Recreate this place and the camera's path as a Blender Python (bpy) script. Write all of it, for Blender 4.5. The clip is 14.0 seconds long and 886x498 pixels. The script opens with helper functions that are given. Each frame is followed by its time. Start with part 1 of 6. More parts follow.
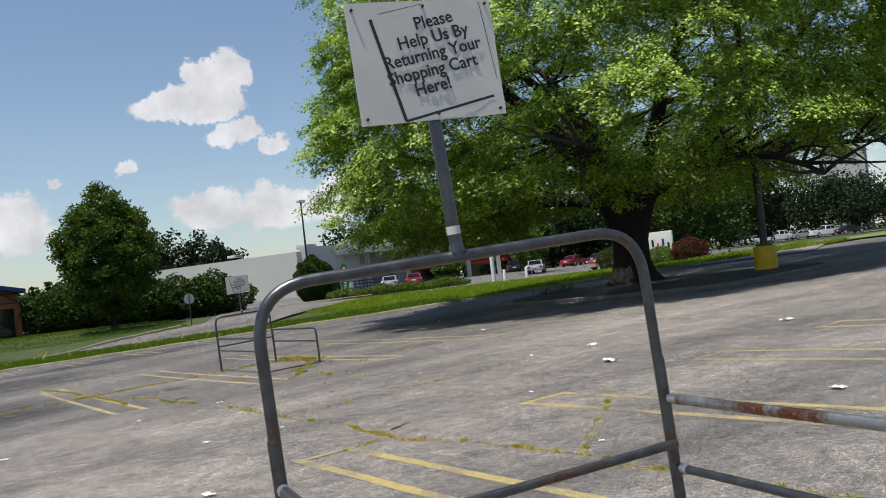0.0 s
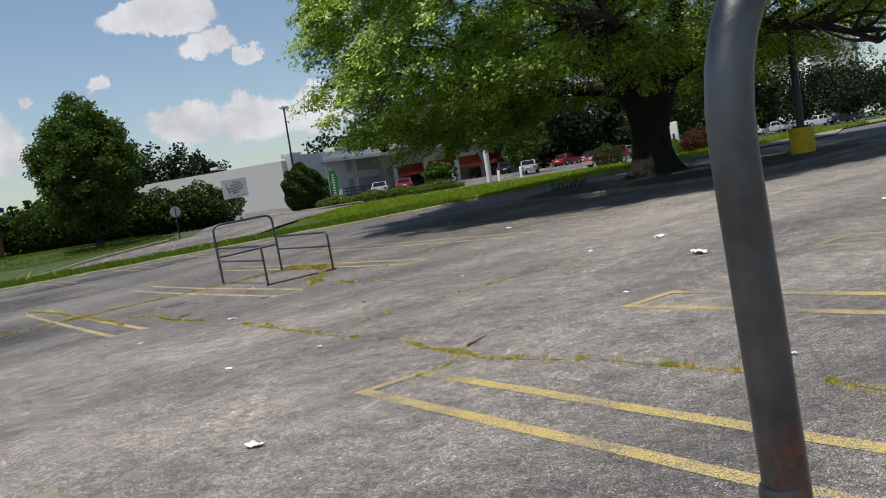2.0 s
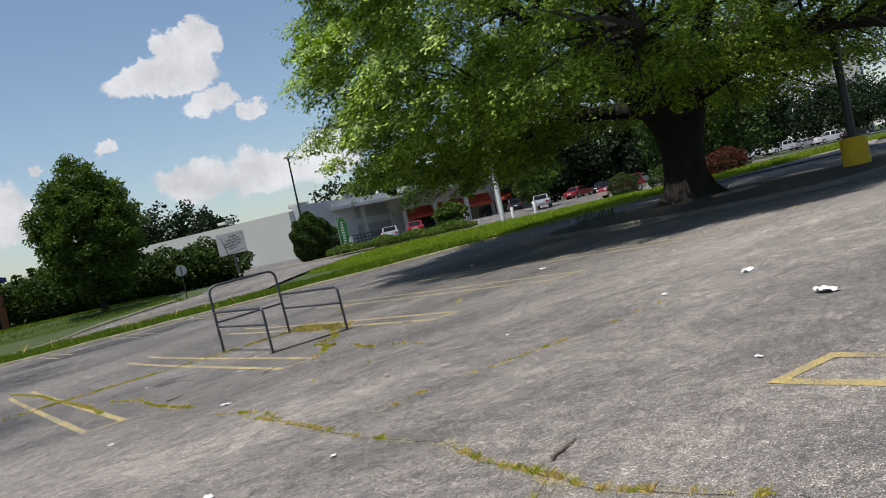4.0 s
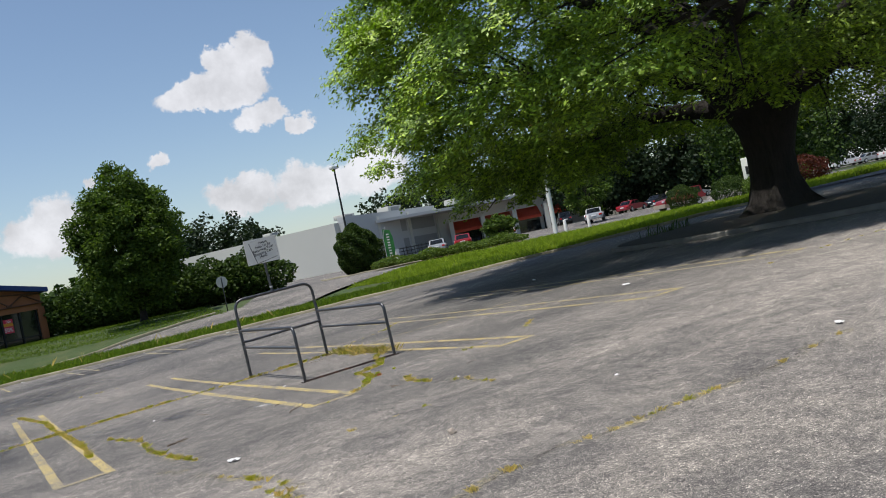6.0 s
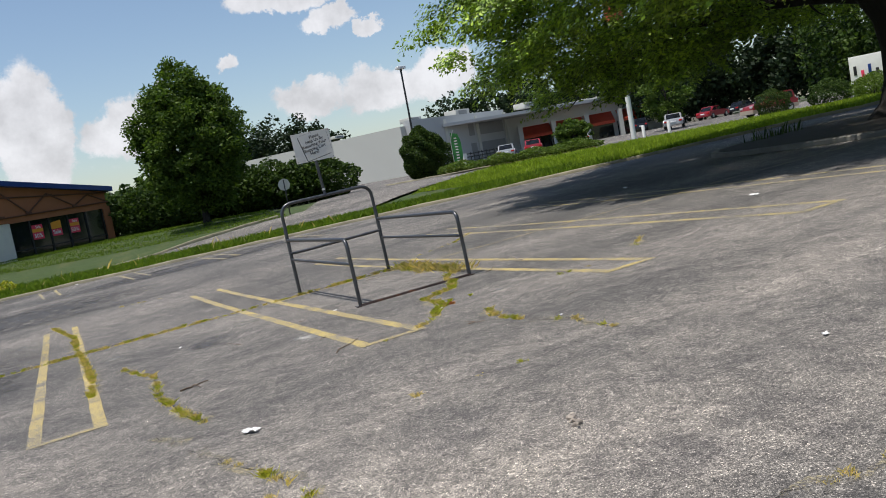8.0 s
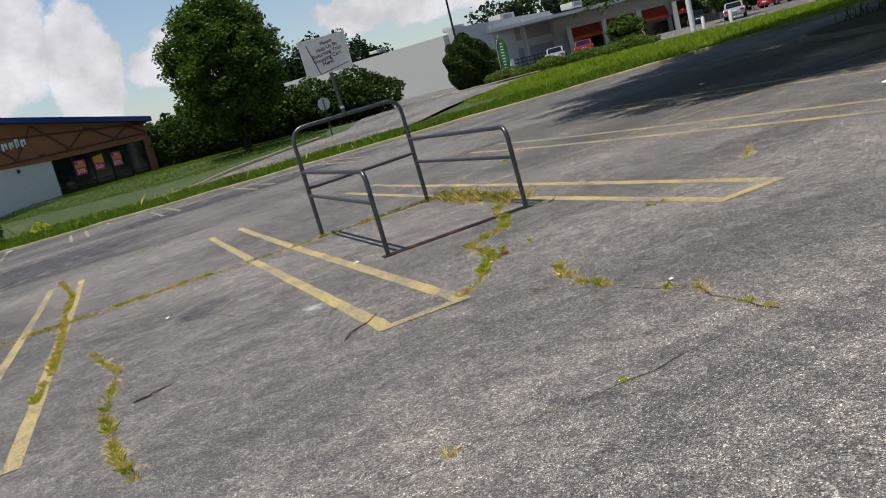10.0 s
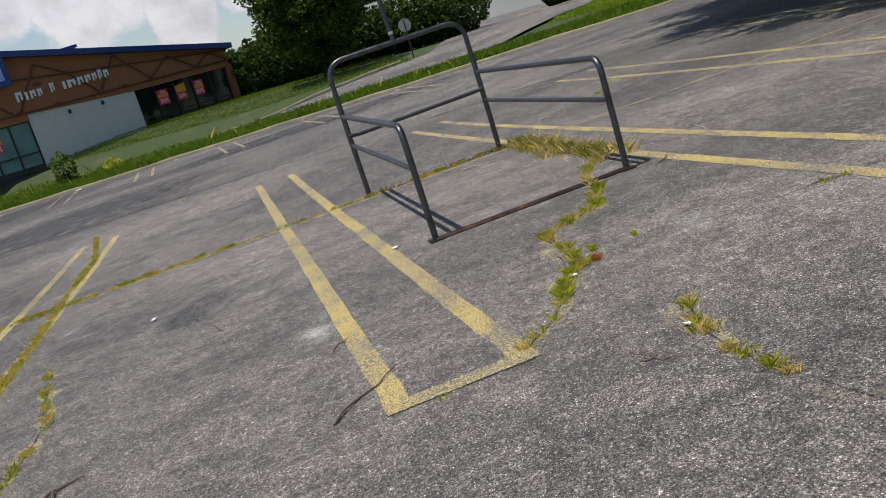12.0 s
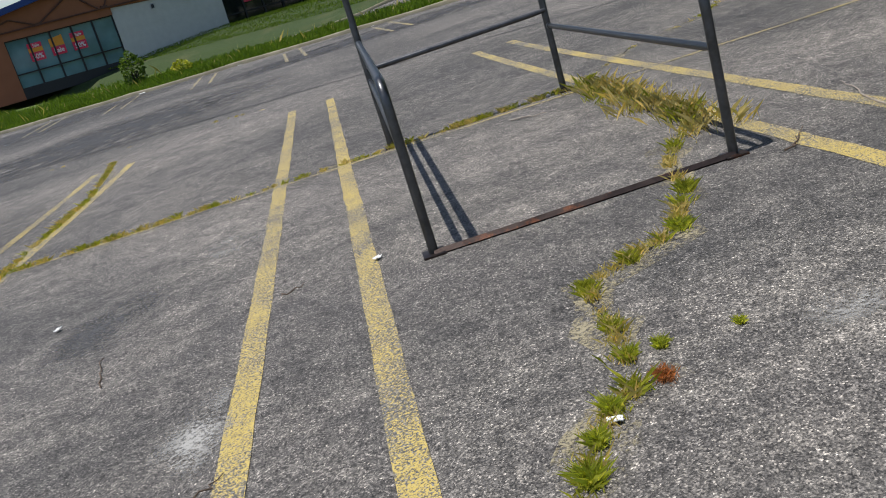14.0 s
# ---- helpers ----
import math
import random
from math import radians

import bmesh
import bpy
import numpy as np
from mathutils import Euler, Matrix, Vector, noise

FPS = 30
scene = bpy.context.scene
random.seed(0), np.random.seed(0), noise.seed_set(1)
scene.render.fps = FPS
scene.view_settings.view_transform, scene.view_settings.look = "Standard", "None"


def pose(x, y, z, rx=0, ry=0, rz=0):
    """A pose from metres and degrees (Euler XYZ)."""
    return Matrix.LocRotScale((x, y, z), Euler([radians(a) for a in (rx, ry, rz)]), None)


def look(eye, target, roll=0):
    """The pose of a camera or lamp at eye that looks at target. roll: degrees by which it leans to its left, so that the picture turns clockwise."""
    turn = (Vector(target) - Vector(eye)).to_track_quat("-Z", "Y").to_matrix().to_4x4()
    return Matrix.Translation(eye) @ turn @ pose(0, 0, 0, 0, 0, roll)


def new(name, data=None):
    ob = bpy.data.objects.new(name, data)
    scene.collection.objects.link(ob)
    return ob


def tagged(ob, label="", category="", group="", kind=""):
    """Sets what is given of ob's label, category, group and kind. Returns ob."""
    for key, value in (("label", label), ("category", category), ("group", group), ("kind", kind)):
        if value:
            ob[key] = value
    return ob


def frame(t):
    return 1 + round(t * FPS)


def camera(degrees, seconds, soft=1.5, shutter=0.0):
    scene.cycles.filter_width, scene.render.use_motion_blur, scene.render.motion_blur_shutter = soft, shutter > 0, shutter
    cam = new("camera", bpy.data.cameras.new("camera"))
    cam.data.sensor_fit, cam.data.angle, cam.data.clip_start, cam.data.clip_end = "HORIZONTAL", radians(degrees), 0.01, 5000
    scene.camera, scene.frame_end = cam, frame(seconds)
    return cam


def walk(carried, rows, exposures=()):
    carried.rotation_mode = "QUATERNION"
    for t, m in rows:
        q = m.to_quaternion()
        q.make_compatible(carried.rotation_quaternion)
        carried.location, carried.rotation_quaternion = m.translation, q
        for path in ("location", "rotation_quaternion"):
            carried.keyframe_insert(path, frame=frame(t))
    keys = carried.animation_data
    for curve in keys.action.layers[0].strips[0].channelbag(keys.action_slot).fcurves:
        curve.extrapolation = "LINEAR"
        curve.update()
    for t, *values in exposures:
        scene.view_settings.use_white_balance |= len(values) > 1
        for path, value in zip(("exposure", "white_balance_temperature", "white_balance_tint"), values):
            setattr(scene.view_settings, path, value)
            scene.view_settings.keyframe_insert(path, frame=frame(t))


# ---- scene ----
cam = camera(53.6, 14.0, 1.0)
PATH = [
    (0, (-0.395, -4.646, 1.68), (0.604, -2.915, 1.74), -6.4),
    (0.5, (-0.297, -4.121, 1.657), (0.74, -2.412, 1.718), -8.5),
    (1, (-0.263, -3.588, 1.645), (0.832, -1.916, 1.72), -7.7),
    (1.5, (-0.149, -2.981, 1.575), (0.914, -1.287, 1.589), -8.2),
    (2, (-0.107, -2.342, 1.519), (0.897, -0.62, 1.363), -8.5),
    (2.5, (0.106, -1.66, 1.468), (0.919, 0.16, 1.306), -12.4),
    (3, (0.391, -1.095, 1.514), (1.297, 0.687, 1.464), -11.5),
    (3.2, (0.496, -0.936, 1.545), (1.526, 0.776, 1.455), -12.0),
    (5.3, (1.643, 1.624, 1.485), (2.557, 3.402, 1.484), -12.7),
    (5.5, (1.752, 1.85, 1.47), (2.697, 3.612, 1.463), -13.9),
    (6, (1.992, 2.51, 1.458), (2.909, 4.288, 1.452), -11.5),
    (6.5, (2.211, 3.066, 1.471), (3.207, 4.8, 1.461), -12.8),
    (7, (2.466, 3.734, 1.429), (3.298, 5.55, 1.325), -10.5),
    (7.5, (2.658, 4.314, 1.4), (3.475, 6.13, 1.213), -9.6),
    (8, (2.917, 4.97, 1.379), (3.661, 6.817, 1.193), -10.6),
    (8.2, (2.979, 5.232, 1.382), (3.665, 7.104, 1.218), -10.7),
    (10.3, (4.034, 7.5, 1.287), (4.615, 9.376, 0.907), -14.2),
    (10.5, (4.113, 7.704, 1.281), (4.699, 9.576, 0.894), -13.8),
    (11, (4.349, 8.253, 1.258), (4.899, 10.142, 0.897), -17.7),
    (11.5, (4.629, 8.851, 1.278), (4.952, 10.796, 0.938), -18.0),
    (12, (4.827, 9.327, 1.255), (5.167, 11.241, 0.786), -16.0),
    (12.5, (5.121, 9.852, 1.239), (5.432, 11.758, 0.718), -17.8),
    (13, (5.317, 10.336, 1.219), (5.642, 12.235, 0.682), -14.9),
    (13.5, (5.547, 10.808, 1.172), (5.695, 12.702, 0.549), -19.4),
    (14, (5.717, 11.309, 1.171), (5.802, 13.209, 0.553), -15.3),
]
walk(cam, [(t, look(eye, target, roll)) for t, eye, target, roll in PATH],
     [(0, 0.1, 6550, 10), (1.5, 0.08, 6550, 10), (2.5, -0.12, 6500, 10), (3.2, -0.04, 6500, 10), (5.3, 0.1, 6450, 10), (7.5, 0.16, 6500, 10), (8.2, 0.1, 6500, 10),
      (10.5, 0.0, 6530, 12), (11.5, -0.07, 6530, 12), (13, -0.11, 6480, 12), (13.5, -0.15, 6430, 11), (14, -0.08, 6330, 10)])

# ---- world, sun ----
SUN_ELEV, SUN_AZ = 74.0, 186.0          # degrees; azimuth of the sun, counted from +x towards +y


def build_world():
    w = bpy.data.worlds.new("sky")
    scene.world = w
    w.use_nodes = True
    nt = w.node_tree
    N, L = nt.nodes, nt.links
    N.clear()
    out = N.new("ShaderNodeOutputWorld")
    bg = N.new("ShaderNodeBackground")
    bg.inputs["Strength"].default_value = 0.112
    sky = N.new("ShaderNodeTexSky")
    sky.sky_type, sky.sun_disc = "NISHITA", False
    sky.sun_elevation = radians(SUN_ELEV)
    sky.sun_rotation = radians(90 - SUN_AZ)
    sky.air_density, sky.dust_density, sky.ozone_density = 1.0, 0.7, 1.3
    tc = N.new("ShaderNodeTexCoord")
    # the direction, warped a little by noise, so that the clouds get ragged edges
    n1 = N.new("ShaderNodeTexNoise")
    n1.inputs["Scale"].default_value, n1.inputs["Detail"].default_value, n1.inputs["Roughness"].default_value = 13.0, 12.0, 0.68
    L.new(tc.outputs["Generated"], n1.inputs["Vector"])
    warp = N.new("ShaderNodeVectorMath")
    warp.operation = "MULTIPLY_ADD"
    L.new(n1.outputs["Color"], warp.inputs[0])
    warp.inputs[1].default_value = (0.085, 0.085, 0.07)
    L.new(tc.outputs["Generated"], warp.inputs[2])

    def math_node(op, a, b=None, c=None):
        m = N.new("ShaderNodeMath")
        m.operation = op
        for i, v in enumerate((a, b, c)):
            if v is None:
                continue
            if isinstance(v, (int, float)):
                m.inputs[i].default_value = v
            else:
                L.new(v, m.inputs[i])
        return m.outputs[0]

    total = None
    for az, el, wd, ht, fill in CLOUDS:
        a, e = radians(az), radians(el)
        c = Vector((math.cos(e) * math.cos(a), math.cos(e) * math.sin(a), math.sin(e))) + Vector((0.0425, 0.0425, 0.035))
        m = N.new("ShaderNodeMapping")
        m.vector_type = "TEXTURE"
        m.inputs["Location"].default_value = c
        m.inputs["Rotation"].default_value = (0, 0, a)
        m.inputs["Scale"].default_value = (0.3, radians(wd), radians(ht))
        L.new(warp.outputs[0], m.inputs["Vector"])
        ln = N.new("ShaderNodeVectorMath")
        ln.operation = "LENGTH"
        L.new(m.outputs[0], ln.inputs[0])
        d = math_node("MULTIPLY_ADD", ln.outputs["Value"], -1.0, 1.0)
        d = math_node("MULTIPLY", d, fill)
        total = d if total is None else math_node("MAXIMUM", total, d)
    # the low bank of cumulus above the horizon
    n2 = N.new("ShaderNodeTexNoise")
    n2.inputs["Scale"].default_value, n2.inputs["Detail"].default_value, n2.inputs["Roughness"].default_value = 5.0, 9.0, 0.58
    mp = N.new("ShaderNodeMapping")
    mp.inputs["Scale"].default_value = (1, 1, 1.7)
    mp.inputs["Location"].default_value = (3.1, 0.4, 0.2)
    L.new(tc.outputs["Generated"], mp.inputs["Vector"])
    L.new(mp.outputs[0], n2.inputs["Vector"])
    sep = N.new("ShaderNodeSeparateXYZ")
    L.new(tc.outputs["Generated"], sep.inputs[0])
    low = N.new("ShaderNodeMapRange")
    low.inputs["From Min"].default_value, low.inputs["From Max"].default_value = 0.02, 0.2
    low.inputs["To Min"].default_value, low.inputs["To Max"].default_value = 0.5, 0.78
    L.new(sep.outputs["Z"], low.inputs["Value"])
    bank = math_node("SUBTRACT", n2.outputs["Fac"], low.outputs[0])
    bank = math_node("MULTIPLY", bank, 2.2)
    total = math_node("MAXIMUM", total, bank)
    ramp = N.new("ShaderNodeMapRange")
    ramp.interpolation_type = "SMOOTHSTEP"
    ramp.inputs["From Min"].default_value, ramp.inputs["From Max"].default_value = 0.03, 0.26
    ramp.inputs["To Max"].default_value = 0.93
    L.new(total, ramp.inputs["Value"])
    shade = N.new("ShaderNodeMapRange")
    shade.inputs["From Min"].default_value, shade.inputs["From Max"].default_value = 0.36, 0.62
    shade.inputs["To Min"].default_value, shade.inputs["To Max"].default_value = 5.2, 7.3
    n3 = N.new("ShaderNodeTexNoise")
    n3.inputs["Scale"].default_value, n3.inputs["Detail"].default_value, n3.inputs["Roughness"].default_value = 17.0, 8.0, 0.6
    L.new(tc.outputs["Generated"], n3.inputs["Vector"])
    L.new(n3.outputs["Fac"], shade.inputs["Value"])
    comb = N.new("ShaderNodeCombineColor")
    L.new(shade.outputs[0], comb.inputs[0])
    L.new(shade.outputs[0], comb.inputs[1])
    L.new(math_node("MULTIPLY", shade.outputs[0], 1.04), comb.inputs[2])
    mix = N.new("ShaderNodeMix")
    mix.data_type = "RGBA"
    L.new(ramp.outputs[0], mix.inputs[0])
    L.new(sky.outputs[0], mix.inputs[6])
    L.new(comb.outputs[0], mix.inputs[7])
    L.new(mix.outputs[2], bg.inputs["Color"])
    L.new(bg.outputs[0], out.inputs["Surface"])


# the clouds: azimuth and elevation, half width and half height, all in degrees, and how dense
CLOUDS = [
    (75.2, 12.3, 3.6, 1.25, 1.3), (73.6, 12.9, 2.0, 1.5, 1.3), (72.4, 14.4, 1.5, 1.3, 1.1), (74.3, 14.2, 1.2, 1.0, 1.1), (72.8, 10.3, 2.1, 1.1, 1.2), (70.1, 9.5, 1.1, 0.7, 1.0),
    (78.7, 8.8, 1.0, 0.65, 0.9), (83.2, 7.9, 0.6, 0.45, 0.7), (74.4, 5.9, 2.6, 1.3, 0.9), (70.0, 5.6, 3.2, 1.7, 0.9), (66.0, 5.8, 2.6, 1.6, 0.9),
    (86.0, 5.6, 3.0, 2.1, 1.0), (91.2, 6.2, 2.7, 4.6, 1.3), (96.5, 8.5, 4.2, 5.0, 1.3), (101.5, 11.0, 4.0, 5.5, 1.3), (108.0, 8.0, 6.0, 5.0, 1.1),
]
build_world()
sun = new("sun", bpy.data.lights.new("sun", "SUN"))
sun.data.energy, sun.data.angle, sun.data.color = 5.0, radians(0.53), (1.0, 0.955, 0.89)
sun.matrix_world = look((0, 0, 40), Vector((0, 0, 40)) - Vector((math.cos(radians(SUN_ELEV)) * math.cos(radians(SUN_AZ)), math.cos(radians(SUN_ELEV)) * math.sin(radians(SUN_AZ)), math.sin(radians(SUN_ELEV)))))


# ---- the lie of the land ----
def past_kerb(x, y):
    """Metres beyond a line just behind the lot's far kerb."""
    return (0.42 * x + y - 43.0) / 1.0846


KERB_S = -2.305                          # where the kerb lies, counted by past_kerb


def kerb_y(x):
    return 40.5 - 0.42 * x


def smax(a, b, k=0.35):
    return 0.5 * (a + b + np.sqrt((a - b) ** 2 + k * k))


def ground_z(x, y):
    """The lot is a tilted plane that levels out beyond its middle; past the kerb the land dips at the street, then rises."""
    x, y = np.asarray(x, float), np.asarray(y, float)
    s = past_kerb(x, y)
    lot = np.clip(0.041 * x - 0.024 * (y - 0.5 * (y - 22 + np.sqrt((y - 22) ** 2 + 9))) - 0.06 * np.maximum(0, s - KERB_S - 3.2) + 0.010 * np.maximum(0, x - 55), -3, 14)
    base = np.interp(s, [-200, 0, 3.5, 8, 10.5, 17.5, 19.5, 26, 60, 130, 600], [-1.1, -1.1, -0.45, -0.5, -0.8, -0.75, -0.45, 0.35, 0.95, 1.2, 3.0])
    bank = np.interp(s, [-2, 3, 12, 16, 20, 27, 40], [0.1, 0.65, 1.4, 1.35, 0.75, 0.2, 0]) * np.clip((x - 18) / 6, 0, 1) * np.clip((52 - x) / 10, 0, 1)
    bank = bank + np.interp(s, [4, 9, 22, 32], [0, 0.3, 0.3, 0]) * np.clip((x - 5) / 8, 0, 1) * np.clip((24 - x) / 6, 0, 1)
    bank = bank - np.interp(s, [8, 10.5, 17.5, 19], [0, 0.6, 0.6, 0]) * np.clip((9 - x) / 8, 0, 1)
    return smax(lot, base + bank) - 0.03


def gz(x, y):
    return float(ground_z(x, y))


# ---- materials ----
def nodes_of(name):
    m = bpy.data.materials.new(name)
    m.use_nodes = True
    nt = m.node_tree
    return m, nt.nodes, nt.links, nt.nodes["Principled BSDF"]


def noise_tex(N, L, scale, detail=4.0, rough=0.55, coord="Object", src=None, stretch=None):
    t = N.new("ShaderNodeTexNoise")
    t.inputs["Scale"].default_value, t.inputs["Detail"].default_value, t.inputs["Roughness"].default_value = scale, detail, rough
    if src is None:
        src = N.new("ShaderNodeTexCoord").outputs[coord]
    if stretch:
        mp = N.new("ShaderNodeMapping")
        mp.inputs["Scale"].default_value = stretch
        L.new(src, mp.inputs["Vector"])
        src = mp.outputs[0]
    L.new(src, t.inputs["Vector"])
    return t


def ramp_of(N, L, fac, stops):
    r = N.new("ShaderNodeValToRGB")
    e = r.color_ramp.elements
    while len(e) < len(stops):
        e.new(0.5)
    for el, (p, c) in zip(e, stops):
        el.position, el.color = p, (*c, 1)
    L.new(fac, r.inputs["Fac"])
    return r


def mixed(N, L, fac, a, b, blend="MIX"):
    m = N.new("ShaderNodeMix")
    m.data_type, m.blend_type = "RGBA", blend
    if isinstance(fac, (int, float)):
        m.inputs[0].default_value = fac
    else:
        L.new(fac, m.inputs[0])
    for i, v in ((6, a), (7, b)):
        if isinstance(v, tuple):
            m.inputs[i].default_value = (*v, 1)
        else:
            L.new(v, m.inputs[i])
    return m.outputs[2]


def bumped(N, L, bsdf, height, strength, distance):
    b = N.new("ShaderNodeBump")
    b.inputs["Strength"].default_value, b.inputs["Distance"].default_value = strength, distance
    L.new(height, b.inputs["Height"])
    L.new(b.outputs[0], bsdf.inputs["Normal"])


def rough_paint(name, colour, rough=0.6, vary=0.12, scale=3.0, metallic=0.0, bump=0.15, fine=40.0, spec=0.5):
    """A plain coat with blotches and a fine grain."""
    m, N, L, b = nodes_of(name)
    big, small = noise_tex(N, L, scale, 5), noise_tex(N, L, fine, 3)
    dark = tuple(c * (1 - vary) for c in colour)
    light = tuple(min(1, c * (1 + vary)) for c in colour)
    r = ramp_of(N, L, big.outputs["Fac"], [(0.3, dark), (0.7, light)])
    c = mixed(N, L, 0.35, r.outputs[0], mixed(N, L, small.outputs["Fac"], dark, light))
    L.new(c, b.inputs["Base Color"])
    b.inputs["Roughness"].default_value, b.inputs["Metallic"].default_value = rough, metallic
    b.inputs["Specular IOR Level"].default_value = spec
    bumped(N, L, b, small.outputs["Fac"], bump, 0.004)
    return m


def asphalt(name, tone=1.0, bays=False):
    """Old, sun-bleached asphalt: pale stones in a dark binder, broad worn bands, stains."""
    m, N, L, b = nodes_of(name)
    co = N.new("ShaderNodeTexCoord").outputs["Object"]
    v = N.new("ShaderNodeTexVoronoi")
    v.inputs["Scale"].default_value = 210.0
    L.new(co, v.inputs["Vector"])
    fine = noise_tex(N, L, 95.0, 4, 0.8, src=co)
    mid = noise_tex(N, L, 5.0, 6, 0.65, src=co)
    big = noise_tex(N, L, 0.33, 5, 0.6, src=co, stretch=(0.35, 1.0, 1.0))
    wide = noise_tex(N, L, 0.9, 6, 0.62, src=co)
    stones = ramp_of(N, L, v.outputs["Color"], [(0.0, (0.03, 0.03, 0.03)), (0.5, (0.097, 0.0945, 0.0915)), (0.8, (0.182, 0.174, 0.165)), (1.0, (0.56, 0.53, 0.49))])
    grit = ramp_of(N, L, fine.outputs["Fac"], [(0.36, (0.2, 0.2, 0.21)), (0.66, (1.95, 1.93, 1.9))])
    c = mixed(N, L, 0.85, stones.outputs[0], grit.outputs[0], "MULTIPLY")
    pits = noise_tex(N, L, 60.0, 6, 0.85, src=co)
    grain = noise_tex(N, L, 21.0, 5, 0.8, src=co)
    pit = ramp_of(N, L, pits.outputs["Fac"], [(0.38, (0.55, 0.55, 0.56)), (0.5, (0.95, 0.95, 0.95)), (0.66, (1.5, 1.49, 1.47))])
    c = mixed(N, L, 0.9, c, pit.outputs[0], "MULTIPLY")
    coarse = ramp_of(N, L, grain.outputs["Fac"], [(0.37, (0.5, 0.5, 0.51)), (0.5, (0.95, 0.95, 0.95)), (0.65, (1.7, 1.69, 1.66))])
    c = mixed(N, L, 0.7, c, coarse.outputs[0], "MULTIPLY")
    worn = ramp_of(N, L, big.outputs["Fac"], [(0.36, (0.72 * tone,) * 3), (0.66, (1.72 * tone, 1.66 * tone, 1.58 * tone))])
    c = mixed(N, L, 1.0, c, worn.outputs[0], "MULTIPLY")
    blot = ramp_of(N, L, wide.outputs["Fac"], [(0.3, (0.8, 0.8, 0.82)), (0.62, (1.15, 1.14, 1.12))])
    c = mixed(N, L, 1.0, c, blot.outputs[0], "MULTIPLY")
    dust = ramp_of(N, L, mid.outputs["Fac"], [(0.36, (0.74, 0.74, 0.75)), (0.66, (1.3, 1.29, 1.26))])
    c = mixed(N, L, 1.0, c, dust.outputs[0], "MULTIPLY")
    if bays:
        # the aisles are worn paler by tyres, the stall rows stay dark with oil and old sealer
        sp = N.new("ShaderNodeSeparateXYZ")
        L.new(co, sp.inputs[0])
        ragged = N.new("ShaderNodeMath")
        ragged.operation = "MULTIPLY_ADD"
        L.new(wide.outputs["Fac"], ragged.inputs[0])
        ragged.inputs[1].default_value = 5.0
        L.new(sp.outputs["Y"], ragged.inputs[2])
        rows = N.new("ShaderNodeMapRange")
        rows.inputs["From Min"].default_value, rows.inputs["From Max"].default_value = -10.0, 40.0
        L.new(ragged.outputs[0], rows.inputs["Value"])
        band = ramp_of(N, L, rows.outputs[0], [(0.0, (0.95,) * 3), (0.24, (0.95,) * 3), (0.33, (1.1, 1.08, 1.06)), (0.45, (1.1, 1.08, 1.06)), (0.54, (0.74, 0.74, 0.75)), (0.72, (0.74, 0.74, 0.75)), (0.78, (0.74, 0.74, 0.75))])
        c = mixed(N, L, 1.0, c, band.outputs[0], "MULTIPLY")
    L.new(c, b.inputs["Base Color"])
    b.inputs["Roughness"].default_value = 0.82
    b.inputs["Specular IOR Level"].default_value = 0.35
    h = N.new("ShaderNodeMath")
    h.operation = "ADD"
    L.new(v.outputs["Distance"], h.inputs[0])
    L.new(fine.outputs["Fac"], h.inputs[1])
    bumped(N, L, b, h.outputs[0], 0.5, 0.004)
    return m


def worn_paint(name, colour, keep=0.5):
    """Road paint, scuffed down to the stones in places."""
    m, N, L, b = nodes_of(name)
    co = N.new("ShaderNodeTexCoord").outputs["Object"]
    v = N.new("ShaderNodeTexVoronoi")
    v.inputs["Scale"].default_value = 170.0
    L.new(co, v.inputs["Vector"])
    fine, wide = noise_tex(N, L, 112.0, 4, 0.75, src=co), noise_tex(N, L, 1.6, 5, 0.6, src=co)
    s = N.new("ShaderNodeMath")
    s.operation = "MULTIPLY_ADD"
    L.new(fine.outputs["Fac"], s.inputs[0])
    s.inputs[1].default_value = 1.0
    w2 = N.new("ShaderNodeMath")
    w2.operation = "MULTIPLY"
    w2.inputs[1].default_value = 0.4
    L.new(wide.outputs["Fac"], w2.inputs[0])
    L.new(w2.outputs[0], s.inputs[2])
    wear = N.new("ShaderNodeMapRange")
    wear.inputs["From Min"].default_value, wear.inputs["From Max"].default_value = keep + 0.25, keep + 0.34
    L.new(s.outputs[0], wear.inputs["Value"])
    stones = ramp_of(N, L, v.outputs["Color"], [(0.0, (0.03, 0.03, 0.03)), (0.6, (0.11, 0.106, 0.10)), (1.0, (0.34, 0.32, 0.29))])
    tint = ramp_of(N, L, wide.outputs["Fac"], [(0.3, tuple(0.72 * k for k in colour)), (0.65, colour)])
    L.new(mixed(N, L, wear.outputs[0], tint.outputs[0], stones.outputs[0]), b.inputs["Base Color"])
    b.inputs["Roughness"].default_value = 0.7
    bumped(N, L, b, fine.outputs["Fac"], 0.5, 0.004)
    return m


